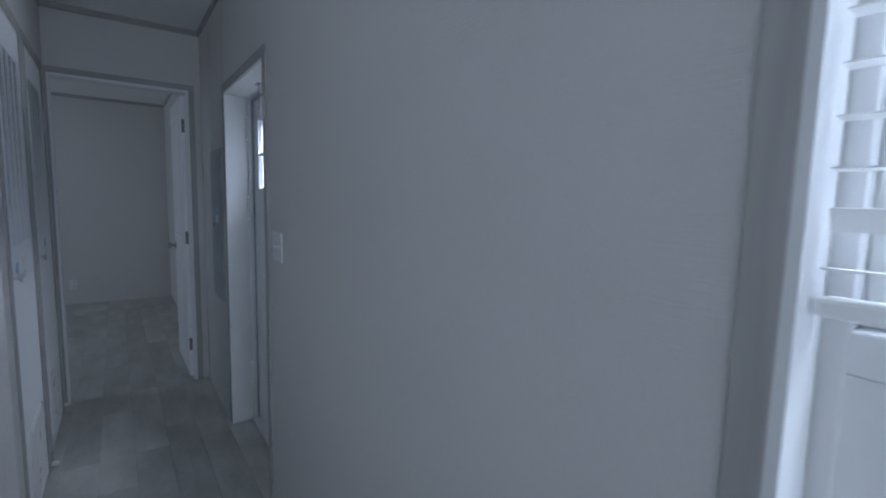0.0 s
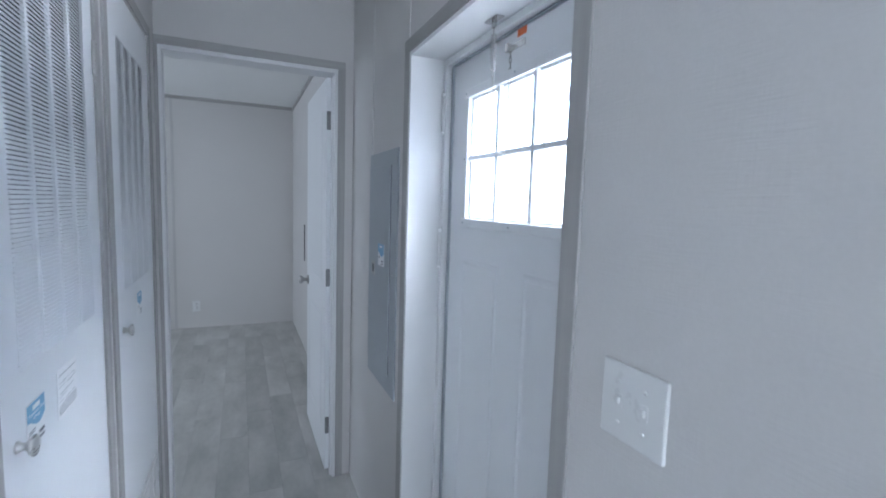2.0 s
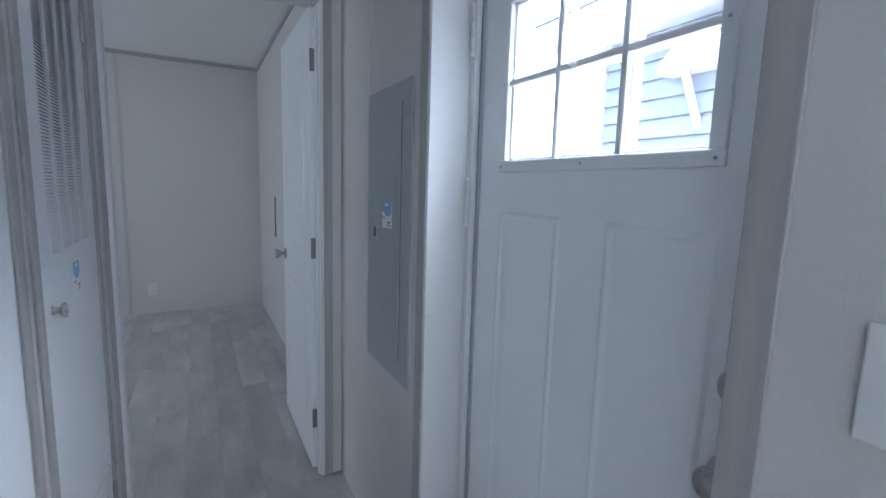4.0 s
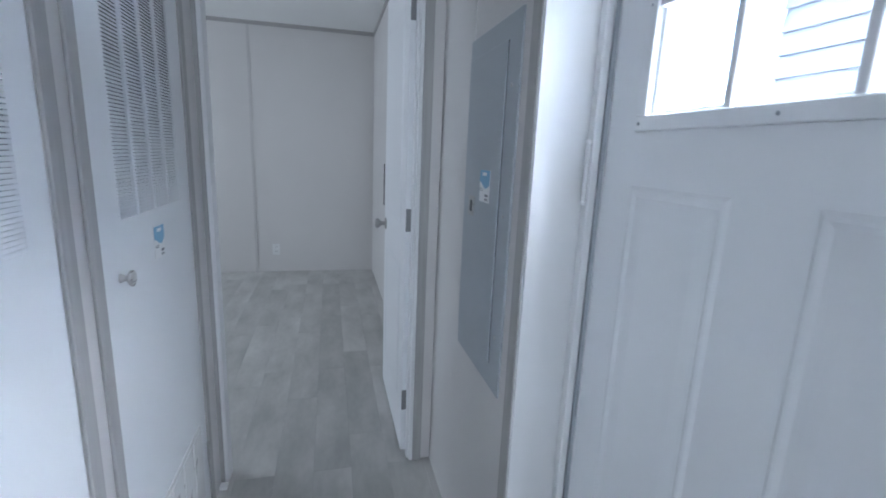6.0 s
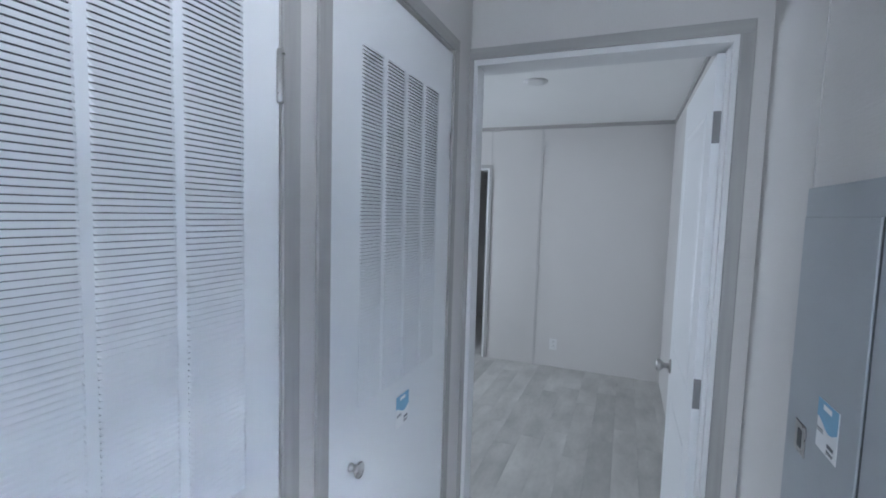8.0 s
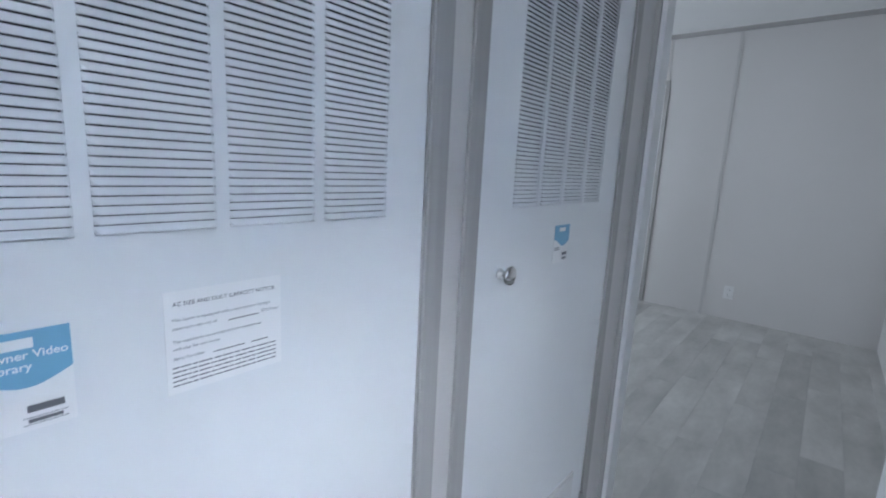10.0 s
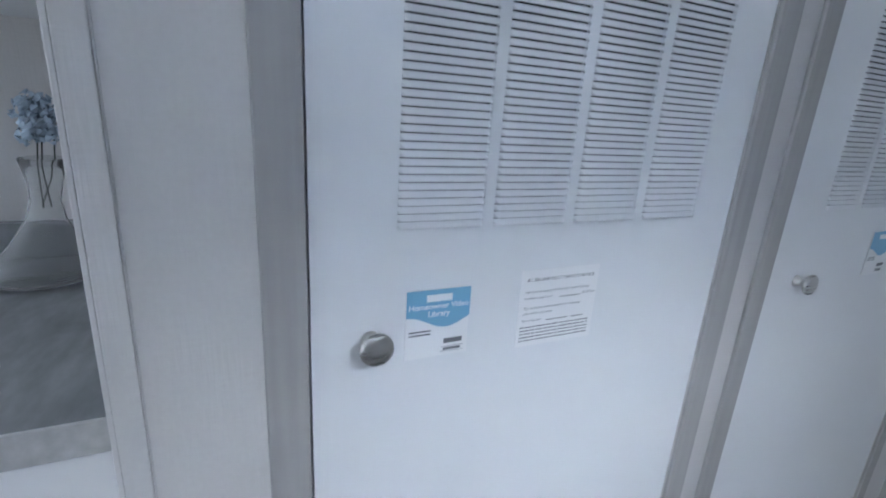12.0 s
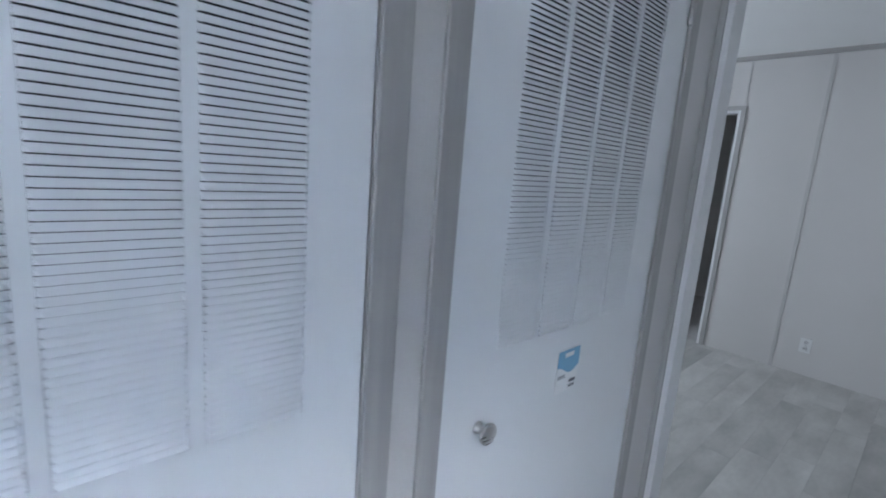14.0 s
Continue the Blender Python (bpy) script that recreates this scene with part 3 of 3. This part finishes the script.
def chain(points, parent, n):
    link = tube([(0.0035 * math.cos(2 * math.pi * i / 12), 0, 0.0085 * math.sin(2 * math.pi * i / 12)) for i in range(13)], 0.0010, 5)
    me = mesh_of("chain_link", link, "nickel")
    pts = [Vector(p) for p in points]
    lens = [(b - a).length for a, b in zip(pts, pts[1:])]
    for k in range(n):
        d, j = sum(lens) * (k + 0.5) / n, 0
        while d > lens[j] and j < len(lens) - 1:
            d -= lens[j]
            j += 1
        way = (pts[j + 1] - pts[j]).normalized()
        shared("chain_link", me, parent, Matrix.Translation(pts[j].lerp(pts[j + 1], d / lens[j])) @ way.to_track_quat('Z', 'Y').to_matrix().to_4x4() @ pose(0, 0, 0, 0, 0, 90 * (k % 2)))


chain([low, (0.945, 2.793, 1.65), (0.955, 2.786, 1.565), (0.962, 2.778, 1.558), (0.966, 2.770, 1.58), (0.970, 2.775, 1.70), (0.972, 2.779, 1.826)], stop, 34)

# ---- bedroom door, open ----
bd = thing("door_4", "white moulded bedroom door standing wide open", "door", kind="structure", at=pose(0.748, 4.052, 0, 0, 0, 0.2))


def bpart(name, bm, material, label=""):
    ob = part(name, bm, material, None, label)
    ob.parent = bd
    return ob


BT, BW = 0.035, 0.685     # thickness, width; the slab runs along its own y
bpart("slab", boxes(((-BT, 0.0, 0.015), (0, BW, 2.02)), bevel=0.0015), "door_white")
for z0, z1 in ((0.22, 0.82), (1.0, 1.88)):
    for sx, x in ((-1, -BT - 0.0006), (1, 0.0006)):
        rp = raised_panel(None, x, sx, 0.11, BW - 0.11, z0, z1, "door_white")
        rp.parent = bd
for z in (0.255, 1.035, 1.815):
    bpart("hinge", boxes(((-BT + 0.001, -0.0018, z - 0.045), (-0.001, -0.0002, z + 0.045))), "hinge_steel", "dull steel hinge leaf")
    bpart("hinge_pin", lathe([(0.004, z - 0.046), (0.0055, z - 0.043), (0.0055, z + 0.043), (0.004, z + 0.046)], 'Z', 12), "nickel").matrix_basis = pose(0.004, -0.004, 0)
for sx, x in ((-1, -BT), (1, 0.0)):
    k = bpart("knob", lathe([(0.030, 0.0), (0.030, 0.003), (0.026, 0.007), (0.011, 0.008), (0.011, 0.026), (0.020, 0.034), (0.0262, 0.044), (0.0262, 0.05), (0.021, 0.057), (0.0, 0.059)], 'X'), "nickel", "brushed nickel round knob")
    k.matrix_basis = pose(x, BW - 0.055, 0.925) @ Matrix.Diagonal((sx, 1, 1, 1))

# ---- breaker panel on the outer wall ----
bp = thing("breaker_panel", "grey steel breaker panel flush in the wall with a blue label", "breaker panel")
PY0, PY1, PZ0, PZ1 = 3.254, 3.627, 0.702, 1.618
part("cover", boxes(((XR - 0.006, PY0, PZ0), (XR, PY1, PZ1)), bevel=0.002), "panel_grey", bp)
pdoor = part("panel_door", boxes(((XR - 0.010, PY0 + 0.075, PZ0 + 0.065), (XR - 0.0065, PY1 - 0.010, PZ1 - 0.055)), bevel=0.0015), "panel_grey", bp)
# solid dark strip in place of the shade in the door's gap
part("door_gap", boxes(((XR - 0.0072, PY0 + 0.071, PZ0 + 0.065), (XR - 0.0062, PY0 + 0.0745, PZ1 - 0.055))), "panel_dark", bp)
part("latch", boxes(((XR - 0.0125, 3.512, 1.130), (XR - 0.0105, 3.562, 1.186)), bevel=0.001), "nickel", pdoor, "small square latch")
# solid dark piece, its colour standing for the shade in the slot
part("latch_slot", boxes(((XR - 0.0135, 3.526, 1.142), (XR - 0.0126, 3.545, 1.174))), "panel_dark", pdoor)
for z in (0.85, 1.16, 1.46):
    part("cover_screw", lathe([(0.0, 0.0), (0.005, 0.0), (0.0045, 0.002), (0.0, 0.0026)], 'X', 12), "nickel", bp, "", pose(XR - 0.0085, PY0 + 0.040, z))
sticker(bp, pose(XR - 0.0101, 3.468, 1.263, 0, 0, 180), 0.080, 0.084, small=True)

# ---- switch plate, outlet, ceiling light ----
sw = thing("light_switch", "white two-gang wall plate with rocker switches", "light switch")
part("plate", boxes(((XR - 0.0065, 2.111, 1.092), (XR, 2.226, 1.206)), bevel=0.0025), "plastic_white", sw)
for y in (2.1455, 2.1915):
    part("toggle_frame", boxes(((XR - 0.0072, y - 0.006, 1.139), (XR - 0.0066, y + 0.006, 1.161))), "plastic_white", sw)
    part("toggle", boxes(((XR - 0.013, y - 0.0035, 1.146), (XR - 0.0073, y + 0.0035, 1.156)), bevel=0.0012), "plastic_white", sw)
    for z in (1.119, 1.179):
        part("screw", lathe([(0.0, 0.0), (0.0032, 0.0), (0.003, 0.001), (0.0, 0.0014)], 'X', 10), "plastic_white", sw, "", pose(XR - 0.008, y, z))
ol = thing("wall_outlet", "white double wall outlet in the bedroom", "outlet")
part("plate", boxes(((-0.168, YF - 0.006, 0.180), (-0.094, YF, 0.295)), bevel=0.002), "plastic_white", ol)
for z in (0.215, 0.260):
    soc = part("socket", lathe([(0.0, 0.0), (0.016, 0.0), (0.016, 0.0015), (0.0, 0.0015)], 'Y', 20), "plastic_white", ol, "", pose(-0.131, YF - 0.0078, z))
    # solid black pieces drawn for the shade inside the outlet's slots
    for dx in (-0.006, 0.006):
        part("slot", boxes(((-0.131 + dx - 0.001, YF - 0.0086, z - 0.004), (-0.131 + dx + 0.001, YF - 0.0080, z + 0.005))), "ink", soc)
cl = thing("ceiling_light", "round flush white ceiling light, unlit", "ceiling light")
part("trim_ring", lathe([(0.060, -0.010), (0.078, -0.008), (0.083, -0.003), (0.083, 0.0)], 'Z', 36), "plastic_white", cl, "", pose(-0.12, 5.71, CEIL))
part("diffuser", lathe([(0.0, -0.008), (0.040, -0.0085), (0.0598, -0.0105), (0.0598, -0.004)], 'Z', 36), "ceiling_white", cl, "", pose(-0.12, 5.71, CEIL))
# thin dark rod drawn for an upright line on the bedroom wall
cb = thing("loose_cable", "thin dark upright line on the bedroom wall", "cable")
part("cable", tube([(0.866, 6.16, 1.19), (0.864, 6.162, 1.05), (0.865, 6.159, 0.94), (0.866, 6.161, 0.85)], 0.004, 8), "ink", cb)
for i, (x, y) in enumerate(((0.020, 3.175), (0.016, 3.962))):
    sh = tagged(part("shim", boxes(((x - 0.014, y - 0.022, 0.004), (x + 0.014, y + 0.012, 0.016)), bevel=0.003), "plastic_white"), "small white scrap of trim on the floor by the casing", "shim", "trim scraps on the floor")

# ---- hall window with blind ----
win = thing("window_1", "white single-hung window with a half-raised slatted blind", "window", kind="structure")
part("jamb", boxes(((XR - 0.004, WY1 - 0.012, WZ0), (0.906, WY1, WZ1)), ((XR - 0.004, WY0, WZ0), (0.906, WY0 + 0.012, WZ1)), ((XR - 0.004, WY0 + 0.012, WZ1 - 0.012), (0.906, WY1 - 0.012, WZ1)), ((XR - 0.004, WY0 + 0.012, WZ0), (0.906, WY1 - 0.012, WZ0 + 0.014))), "white_paint", win)
part("frame", ring((WY0, WZ0), (WY1, WZ1), 0.035, 0.908, 0.955, 0.003), "white_paint", win)
MR = 1.206
up = part("upper_sash", ring((WY0 + 0.035, MR - 0.01), (WY1 - 0.035, WZ1 - 0.035), 0.035, 0.934, 0.952, 0.003), "white_paint", win)
lo_s = part("lower_sash", ring((WY0 + 0.030, WZ0 + 0.035), (WY1 - 0.030, MR + 0.024), 0.046, 0.910, 0.932, 0.003), "white_paint", win)
for p, x, z0, z1 in ((up, 0.941, MR + 0.02, WZ1 - 0.07), (lo_s, 0.919, WZ0 + 0.08, MR - 0.02)):
    g = part("pane", boxes(((x, WY0 + 0.07, z0), (x + 0.004, WY1 - 0.07, z1))), "pane_glass", p, "clear glass pane")
    g.visible_shadow = False
blind = thing("window_blind", "white two-inch slatted blind, half raised", "blind")
part("head_rail", boxes(((0.846, WY0 + 0.016, WZ1 - 0.06), (0.899, WY1 - 0.016, WZ1 - 0.013)), bevel=0.003), "blind_white", blind)
slat_me = mesh_of("slat", boxes(((-0.0125, WY0 + 0.020, -0.0009), (0.0125, WY1 - 0.018, 0.0009))), "blind_white")
z = 1.293
while z < WZ1 - 0.07:
    tilt = 62 if abs(z - 1.340) < 0.01 else 3
    shared("slat", slat_me, blind, pose(0.872, 0, z, 0, tilt, 0))
    z += 0.047
part("bottom_rail", boxes(((0.858, WY0 + 0.020, 1.247), (0.886, WY1 - 0.018, 1.266)), bevel=0.004), "blind_white", blind)
for y in (WY1 - 0.075, (WY0 + WY1) / 2, WY0 + 0.10):
    for x in (0.859, 0.885):
        part("ladder_cord", tube([(x, y, 1.258), (x, y, WZ1 - 0.05)], 0.0009, 5), "blind_white", blind)

# ---- kitchen ----
KX0, KX1 = -0.76, -0.115
for i, (y0, y1) in enumerate(((1.58, 2.375), (0.80, 1.577), (0.02, 0.797))):
    cab = thing("base_cabinet", "white flat-fronted kitchen base cabinet under a grey worktop", "cabinet", "kitchen base cabinets")
    part("body", boxes(((KX0, y0, 0.09), (KX1 - 0.045, y1, 0.872))), "cabinet_white", cab)
    part("toe_kick", boxes(((KX0, y0, 0.0), (KX1 - 0.10, y1, 0.09))), "cabinet_white", cab)
    part("door", boxes(((KX1 - 0.0445, y0 + 0.012, 0.11), (KX1 - 0.026, y1 - 0.012, 0.86)), bevel=0.002), "cabinet_white", cab)
wt = tagged(part("worktop", boxes(((KX0, 0.0, 0.873), (KX1 - 0.004, 2.376, 0.916)), bevel=0.001), "countertop"), "grey stone-look laminate kitchen worktop", "worktop")
part("front_edge", boxes(((KX1 - 0.0042, 0.0, 0.874), (KX1, 2.376, 0.9155)), bevel=0.001), "countertop_edge", wt, "paler grey edging strip")
bs = thing("backsplash", "low grey stone-look upstand along the worktop", "backsplash")
part("side_splash", boxes(((KX0 + 0.02, 2.358, 0.9165), (KX1 + 0.006, 2.3775, 0.992)), bevel=0.002), "countertop", bs)
part("back_splash", boxes(((KX0, 0.0, 0.9165), (KX0 + 0.019, 2.376, 0.992)), bevel=0.002), "countertop", bs)
# Opening at y 0.2-1.55 is added only for the kitchen fill lamp.
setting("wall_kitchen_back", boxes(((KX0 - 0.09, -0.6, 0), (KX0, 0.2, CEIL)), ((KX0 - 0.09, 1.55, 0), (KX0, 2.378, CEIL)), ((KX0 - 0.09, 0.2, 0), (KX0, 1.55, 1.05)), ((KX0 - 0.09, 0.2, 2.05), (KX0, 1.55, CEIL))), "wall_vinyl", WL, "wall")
for i, (y0, y1) in enumerate(((1.60, 2.376),)):
    uc = thing("wall_cabinet", "white flat-fronted kitchen wall cabinet", "cabinet", "kitchen wall cabinets")
    part("body", boxes(((KX0, y0, 1.372), (KX1 - 0.018, y1, 2.13))), "cabinet_white", uc)
    part("door", boxes(((KX1 - 0.0175, y0 + 0.003, 1.376), (KX1, y1 - 0.003, 2.126)), bevel=0.002), "cabinet_white", uc)
vs = thing("flower_vase", "clear glass vase with pale blue flowers on the worktop", "vase", at=pose(-0.612, 2.160, 0.9165))
prof = [(0.0, 0.002), (0.074, 0.002), (0.086, 0.010), (0.080, 0.028), (0.052, 0.066), (0.030, 0.108), (0.0225, 0.142), (0.027, 0.180), (0.038, 0.216)]
inner = [(r - 0.003, h + 0.001) for r, h in prof[::-1][:-2]] + [(0.078, 0.013), (0.0, 0.012)]
v = part("glass", lathe(prof + inner, 'Z', 40), "vase_glass", None, "clear curved glass")
v.parent = vs
for i in range(3):
    a = i * 2.1
    tip = Vector((0.022 * math.cos(a), 0.022 * math.sin(a), 0.262 + 0.018 * (i % 3)))
    st = part("stem", tube([(0.008 * math.cos(a + 2), 0.008 * math.sin(a + 2), 0.13), (0.014 * math.cos(a), 0.014 * math.sin(a), 0.20), tuple(tip * 0.6 + Vector((0, 0, 0.11))), tuple(tip)], 0.0012, 6), "stem_dark", None)
    st.parent = vs
    bm = bmesh.new()
    rnd = random.Random(i)
    for k in range(150):
        d = Vector((rnd.uniform(-1, 1), rnd.uniform(-1, 1), rnd.uniform(-0.6, 1))).normalized()
        c = tip + d * rnd.uniform(0.008, 0.030)
        u = d.orthogonal().normalized()
        w = d.cross(u)
        e = d * 0.003
        q = [c + u * 0.007 + e, c + w * 0.0075 - e, c - u * 0.007 + e, c - w * 0.0075 - e]
        vv = [bm.verts.new(p) for p in q]
        bm.faces.new(vv[:3])
        bm.faces.new((vv[0], vv[2], vv[3]))
    part("blossom", bm, "petal_blue", None, "pale blue petals").parent = vs
lf = bmesh.new()
vv = [lf.verts.new(p) for p in ((0.02, 0.02, 0.27), (0.045, 0.03, 0.30), (0.05, 0.045, 0.335), (0.025, 0.04, 0.30))]
lf.faces.new(vv)
part("leaf", lf, "stem_dark", None).parent = vs
lean = Matrix(((1, 0, -0.035, 0), (0, 1, 0.115, 0), (0, 0, 1, 0), (0, 0, 0, 1)))      # the vase's swept, leaning neck
for ob in vs.children:
    ob.data.transform(lean)

# ---- outside ----
setting("ground", boxes(((-4000, -4000, -0.85), (4000, 4000, -0.80))), "ground_gravel", "pale gravel lot", "ground")
nh = thing("neighbour_house", "white lap-sided house close beside the entry", "house", kind="structure")
NX, NY0, NY1, NE = 2.62, -9.0, 4.29, 2.225
part("wall", boxes(((NX + 0.03, NY0, -0.79), (NX + 4.5, NY1, NE))), "siding", nh)
lap = bmesh.new()
ends = [[lap.verts.new((NX + x, y, z)) for x, z in ((0.03, 0.0), (0.0, 0.0), (0.022, 0.1065), (0.03, 0.1065))] for y in (NY0, NY1)]
for i in range(4):
    lap.faces.new((ends[0][i], ends[0][(i + 1) % 4], ends[1][(i + 1) % 4], ends[1][i]))
lap.faces.new(ends[0])
lap.faces.new(ends[1][::-1])
lap_me = mesh_of("lap_board", lap, "siding")
for i in range(27):
    shared("lap_board", lap_me, nh, pose(0, 0, -0.78 + 0.1095 * i))
part("corner_board", boxes(((NX - 0.012, NY1 - 0.01, -0.79), (NX + 0.08, NY1 + 0.06, NE))), "white_paint", nh)
part("soffit", boxes(((NX - 0.30, NY0, NE), (NX + 0.02, NY1 + 0.3, NE + 0.02))), "white_paint", nh)
part("fascia", boxes(((NX - 0.32, NY0, NE - 0.01), (NX - 0.30, NY1 + 0.3, NE + 0.14))), "white_paint", nh)
rf = bmesh.new()
vv = [rf.verts.new(p) for p in ((NX - 0.34, NY0, NE + 0.14), (NX - 0.34, NY1 + 0.32, NE + 0.14), (NX + 2.3, NY1 + 0.32, NE + 1.0), (NX + 2.3, NY0, NE + 1.0), (NX + 4.9, NY1 + 0.32, NE + 0.14), (NX + 4.9, NY0, NE + 0.14))]
rf.faces.new((vv[0], vv[1], vv[2], vv[3]))
rf.faces.new((vv[3], vv[2], vv[4], vv[5]))
rf.faces.new((vv[1], vv[4], vv[2]))
rf.faces.new((vv[0], vv[3], vv[5]))
rf.faces.new((vv[0], vv[5], vv[4], vv[1]))
part("roof", rf, "roof_dark", nh)
hood = bmesh.new()          # small gabled hood over the neighbour's side door
fr = [[hood.verts.new((x, y, z)) for y, z in ((3.80, 1.94), (3.80, 1.99), (3.64, 2.14), (3.36, 2.14), (3.20, 1.99), (3.20, 1.94))] for x in (NX - 0.12, NX + 0.01)]
for i in range(6):
    hood.faces.new((fr[0][i], fr[0][(i + 1) % 6], fr[1][(i + 1) % 6], fr[1][i]))
hood.faces.new(fr[0])
hood.faces.new(fr[1][::-1])
part("door_hood", hood, "white_paint", nh, "small white hood over a side door")
for y in (3.30, 3.62):
    part("hood_brace", tube([(NX + 0.005, y, 1.66), (NX - 0.09, y + 0.04, 1.945)], 0.022, 8), "white_paint", nh)


def extruded(profile, y0, y1, inset=0.0, bevel=0.0):
    """A side outline of (x, z) pairs drawn out along y; inset narrows its upper half."""
    bm = bmesh.new()
    mid = sum(z for x, z in profile) / len(profile)
    rows = [[bm.verts.new((x, y + sgn * (inset if z > mid else 0.0), z)) for x, z in profile] for y, sgn in ((y0, 1), (y1, -1))]
    k = len(profile)
    for i in range(k):
        bm.faces.new((rows[0][i], rows[0][(i + 1) % k], rows[1][(i + 1) % k], rows[1][i]))
    bm.faces.new(rows[0])
    bm.faces.new(rows[1][::-1])
    if bevel:
        bmesh.ops.bevel(bm, geom=bm.edges[:], offset=bevel, segments=2, profile=0.5, affect='EDGES')
    return bm


car_at = pose(26.3, 30.0, -0.80, 0, 0, -43)
car = thing("parked_car", "dark grey car parked far off on the gravel lot", "car", "cars on the lot", at=car_at)
part("body", extruded(((-2.25, 0.30), (-2.28, 0.62), (-2.1, 0.86), (-1.1, 0.93), (1.0, 0.95), (2.05, 0.84), (2.28, 0.60), (2.25, 0.30)), -0.88, 0.88, 0.05, 0.05), "car_paint", car, "", car_at)
cabin = part("cabin", extruded(((-1.75, 0.93), (-1.15, 1.40), (0.35, 1.43), (1.15, 0.95)), -0.78, 0.78, 0.14, 0.03), "car_paint", car, "", car_at)
for sgn in (-1, 1):
    part("side_window", extruded(((-1.40, 0.99), (-1.02, 1.33), (0.27, 1.35), (0.80, 1.00)), sgn * 0.75 - 0.008, sgn * 0.75 + 0.008), "panel_dark", cabin, "dark side glass", car_at)
    for x in (-1.38, 1.38):
        wheel = part("wheel", lathe([(0.20, -0.10), (0.31, -0.10), (0.325, -0.05), (0.325, 0.05), (0.31, 0.10), (0.20, 0.10)], 'Y', 20), "panel_dark", car, "black tyre", car_at @ pose(x, sgn * 0.80, 0.325))
        part("rim", lathe([(0.0, -0.07), (0.20, -0.06), (0.20, 0.06), (0.0, 0.07)], 'Y', 16), "nickel", wheel, "grey metal rim", car_at @ pose(x, sgn * 0.80, 0.325))
copy_thing(car, pose(17.2, 25.6, -0.80, 0, 0, 38))

# ---- floor: planks last ----
fl = setting("floor", boxes(((-3.4, -4.1, -0.05), (XO - 0.02, 7.41, -0.003))), "floor_base", "grey wood-look vinyl plank floor", "floor")
PW, PL = 0.152, 0.914
plank_me = mesh_of("plank", boxes(((0.0003, 0.0003, -0.0028), (PW - 0.0003, PL - 0.0003, 0.0)), bevel=0.0005), "plank_vinyl")
rest = bmesh.new()
rnd = random.Random(5)
ix = 0
x = -3.3
while x < 0.86:
    y = -4.0 - rnd.choice((0.0, 0.23, 0.38, 0.55, 0.70))
    while y < 7.4:
        y0, y1 = max(y, -4.0), min(y + PL, 7.41)
        near = x > -1.45 and y > 0.2 and y1 - y0 > PL - 0.01 and x + PW < 0.95
        if near:
            shared("plank", plank_me, fl, pose(x, y, 0))
        else:
            add_box(rest, (x + 0.0003, y0 + 0.0003, -0.0028), (min(x + PW, 0.935) - 0.0003, y1 - 0.0003, 0.0))
        y += PL
    x += PW
tagged(part("planks", rest, "plank_vinyl", fl), "grey wood-look vinyl planks", kind="stuff")
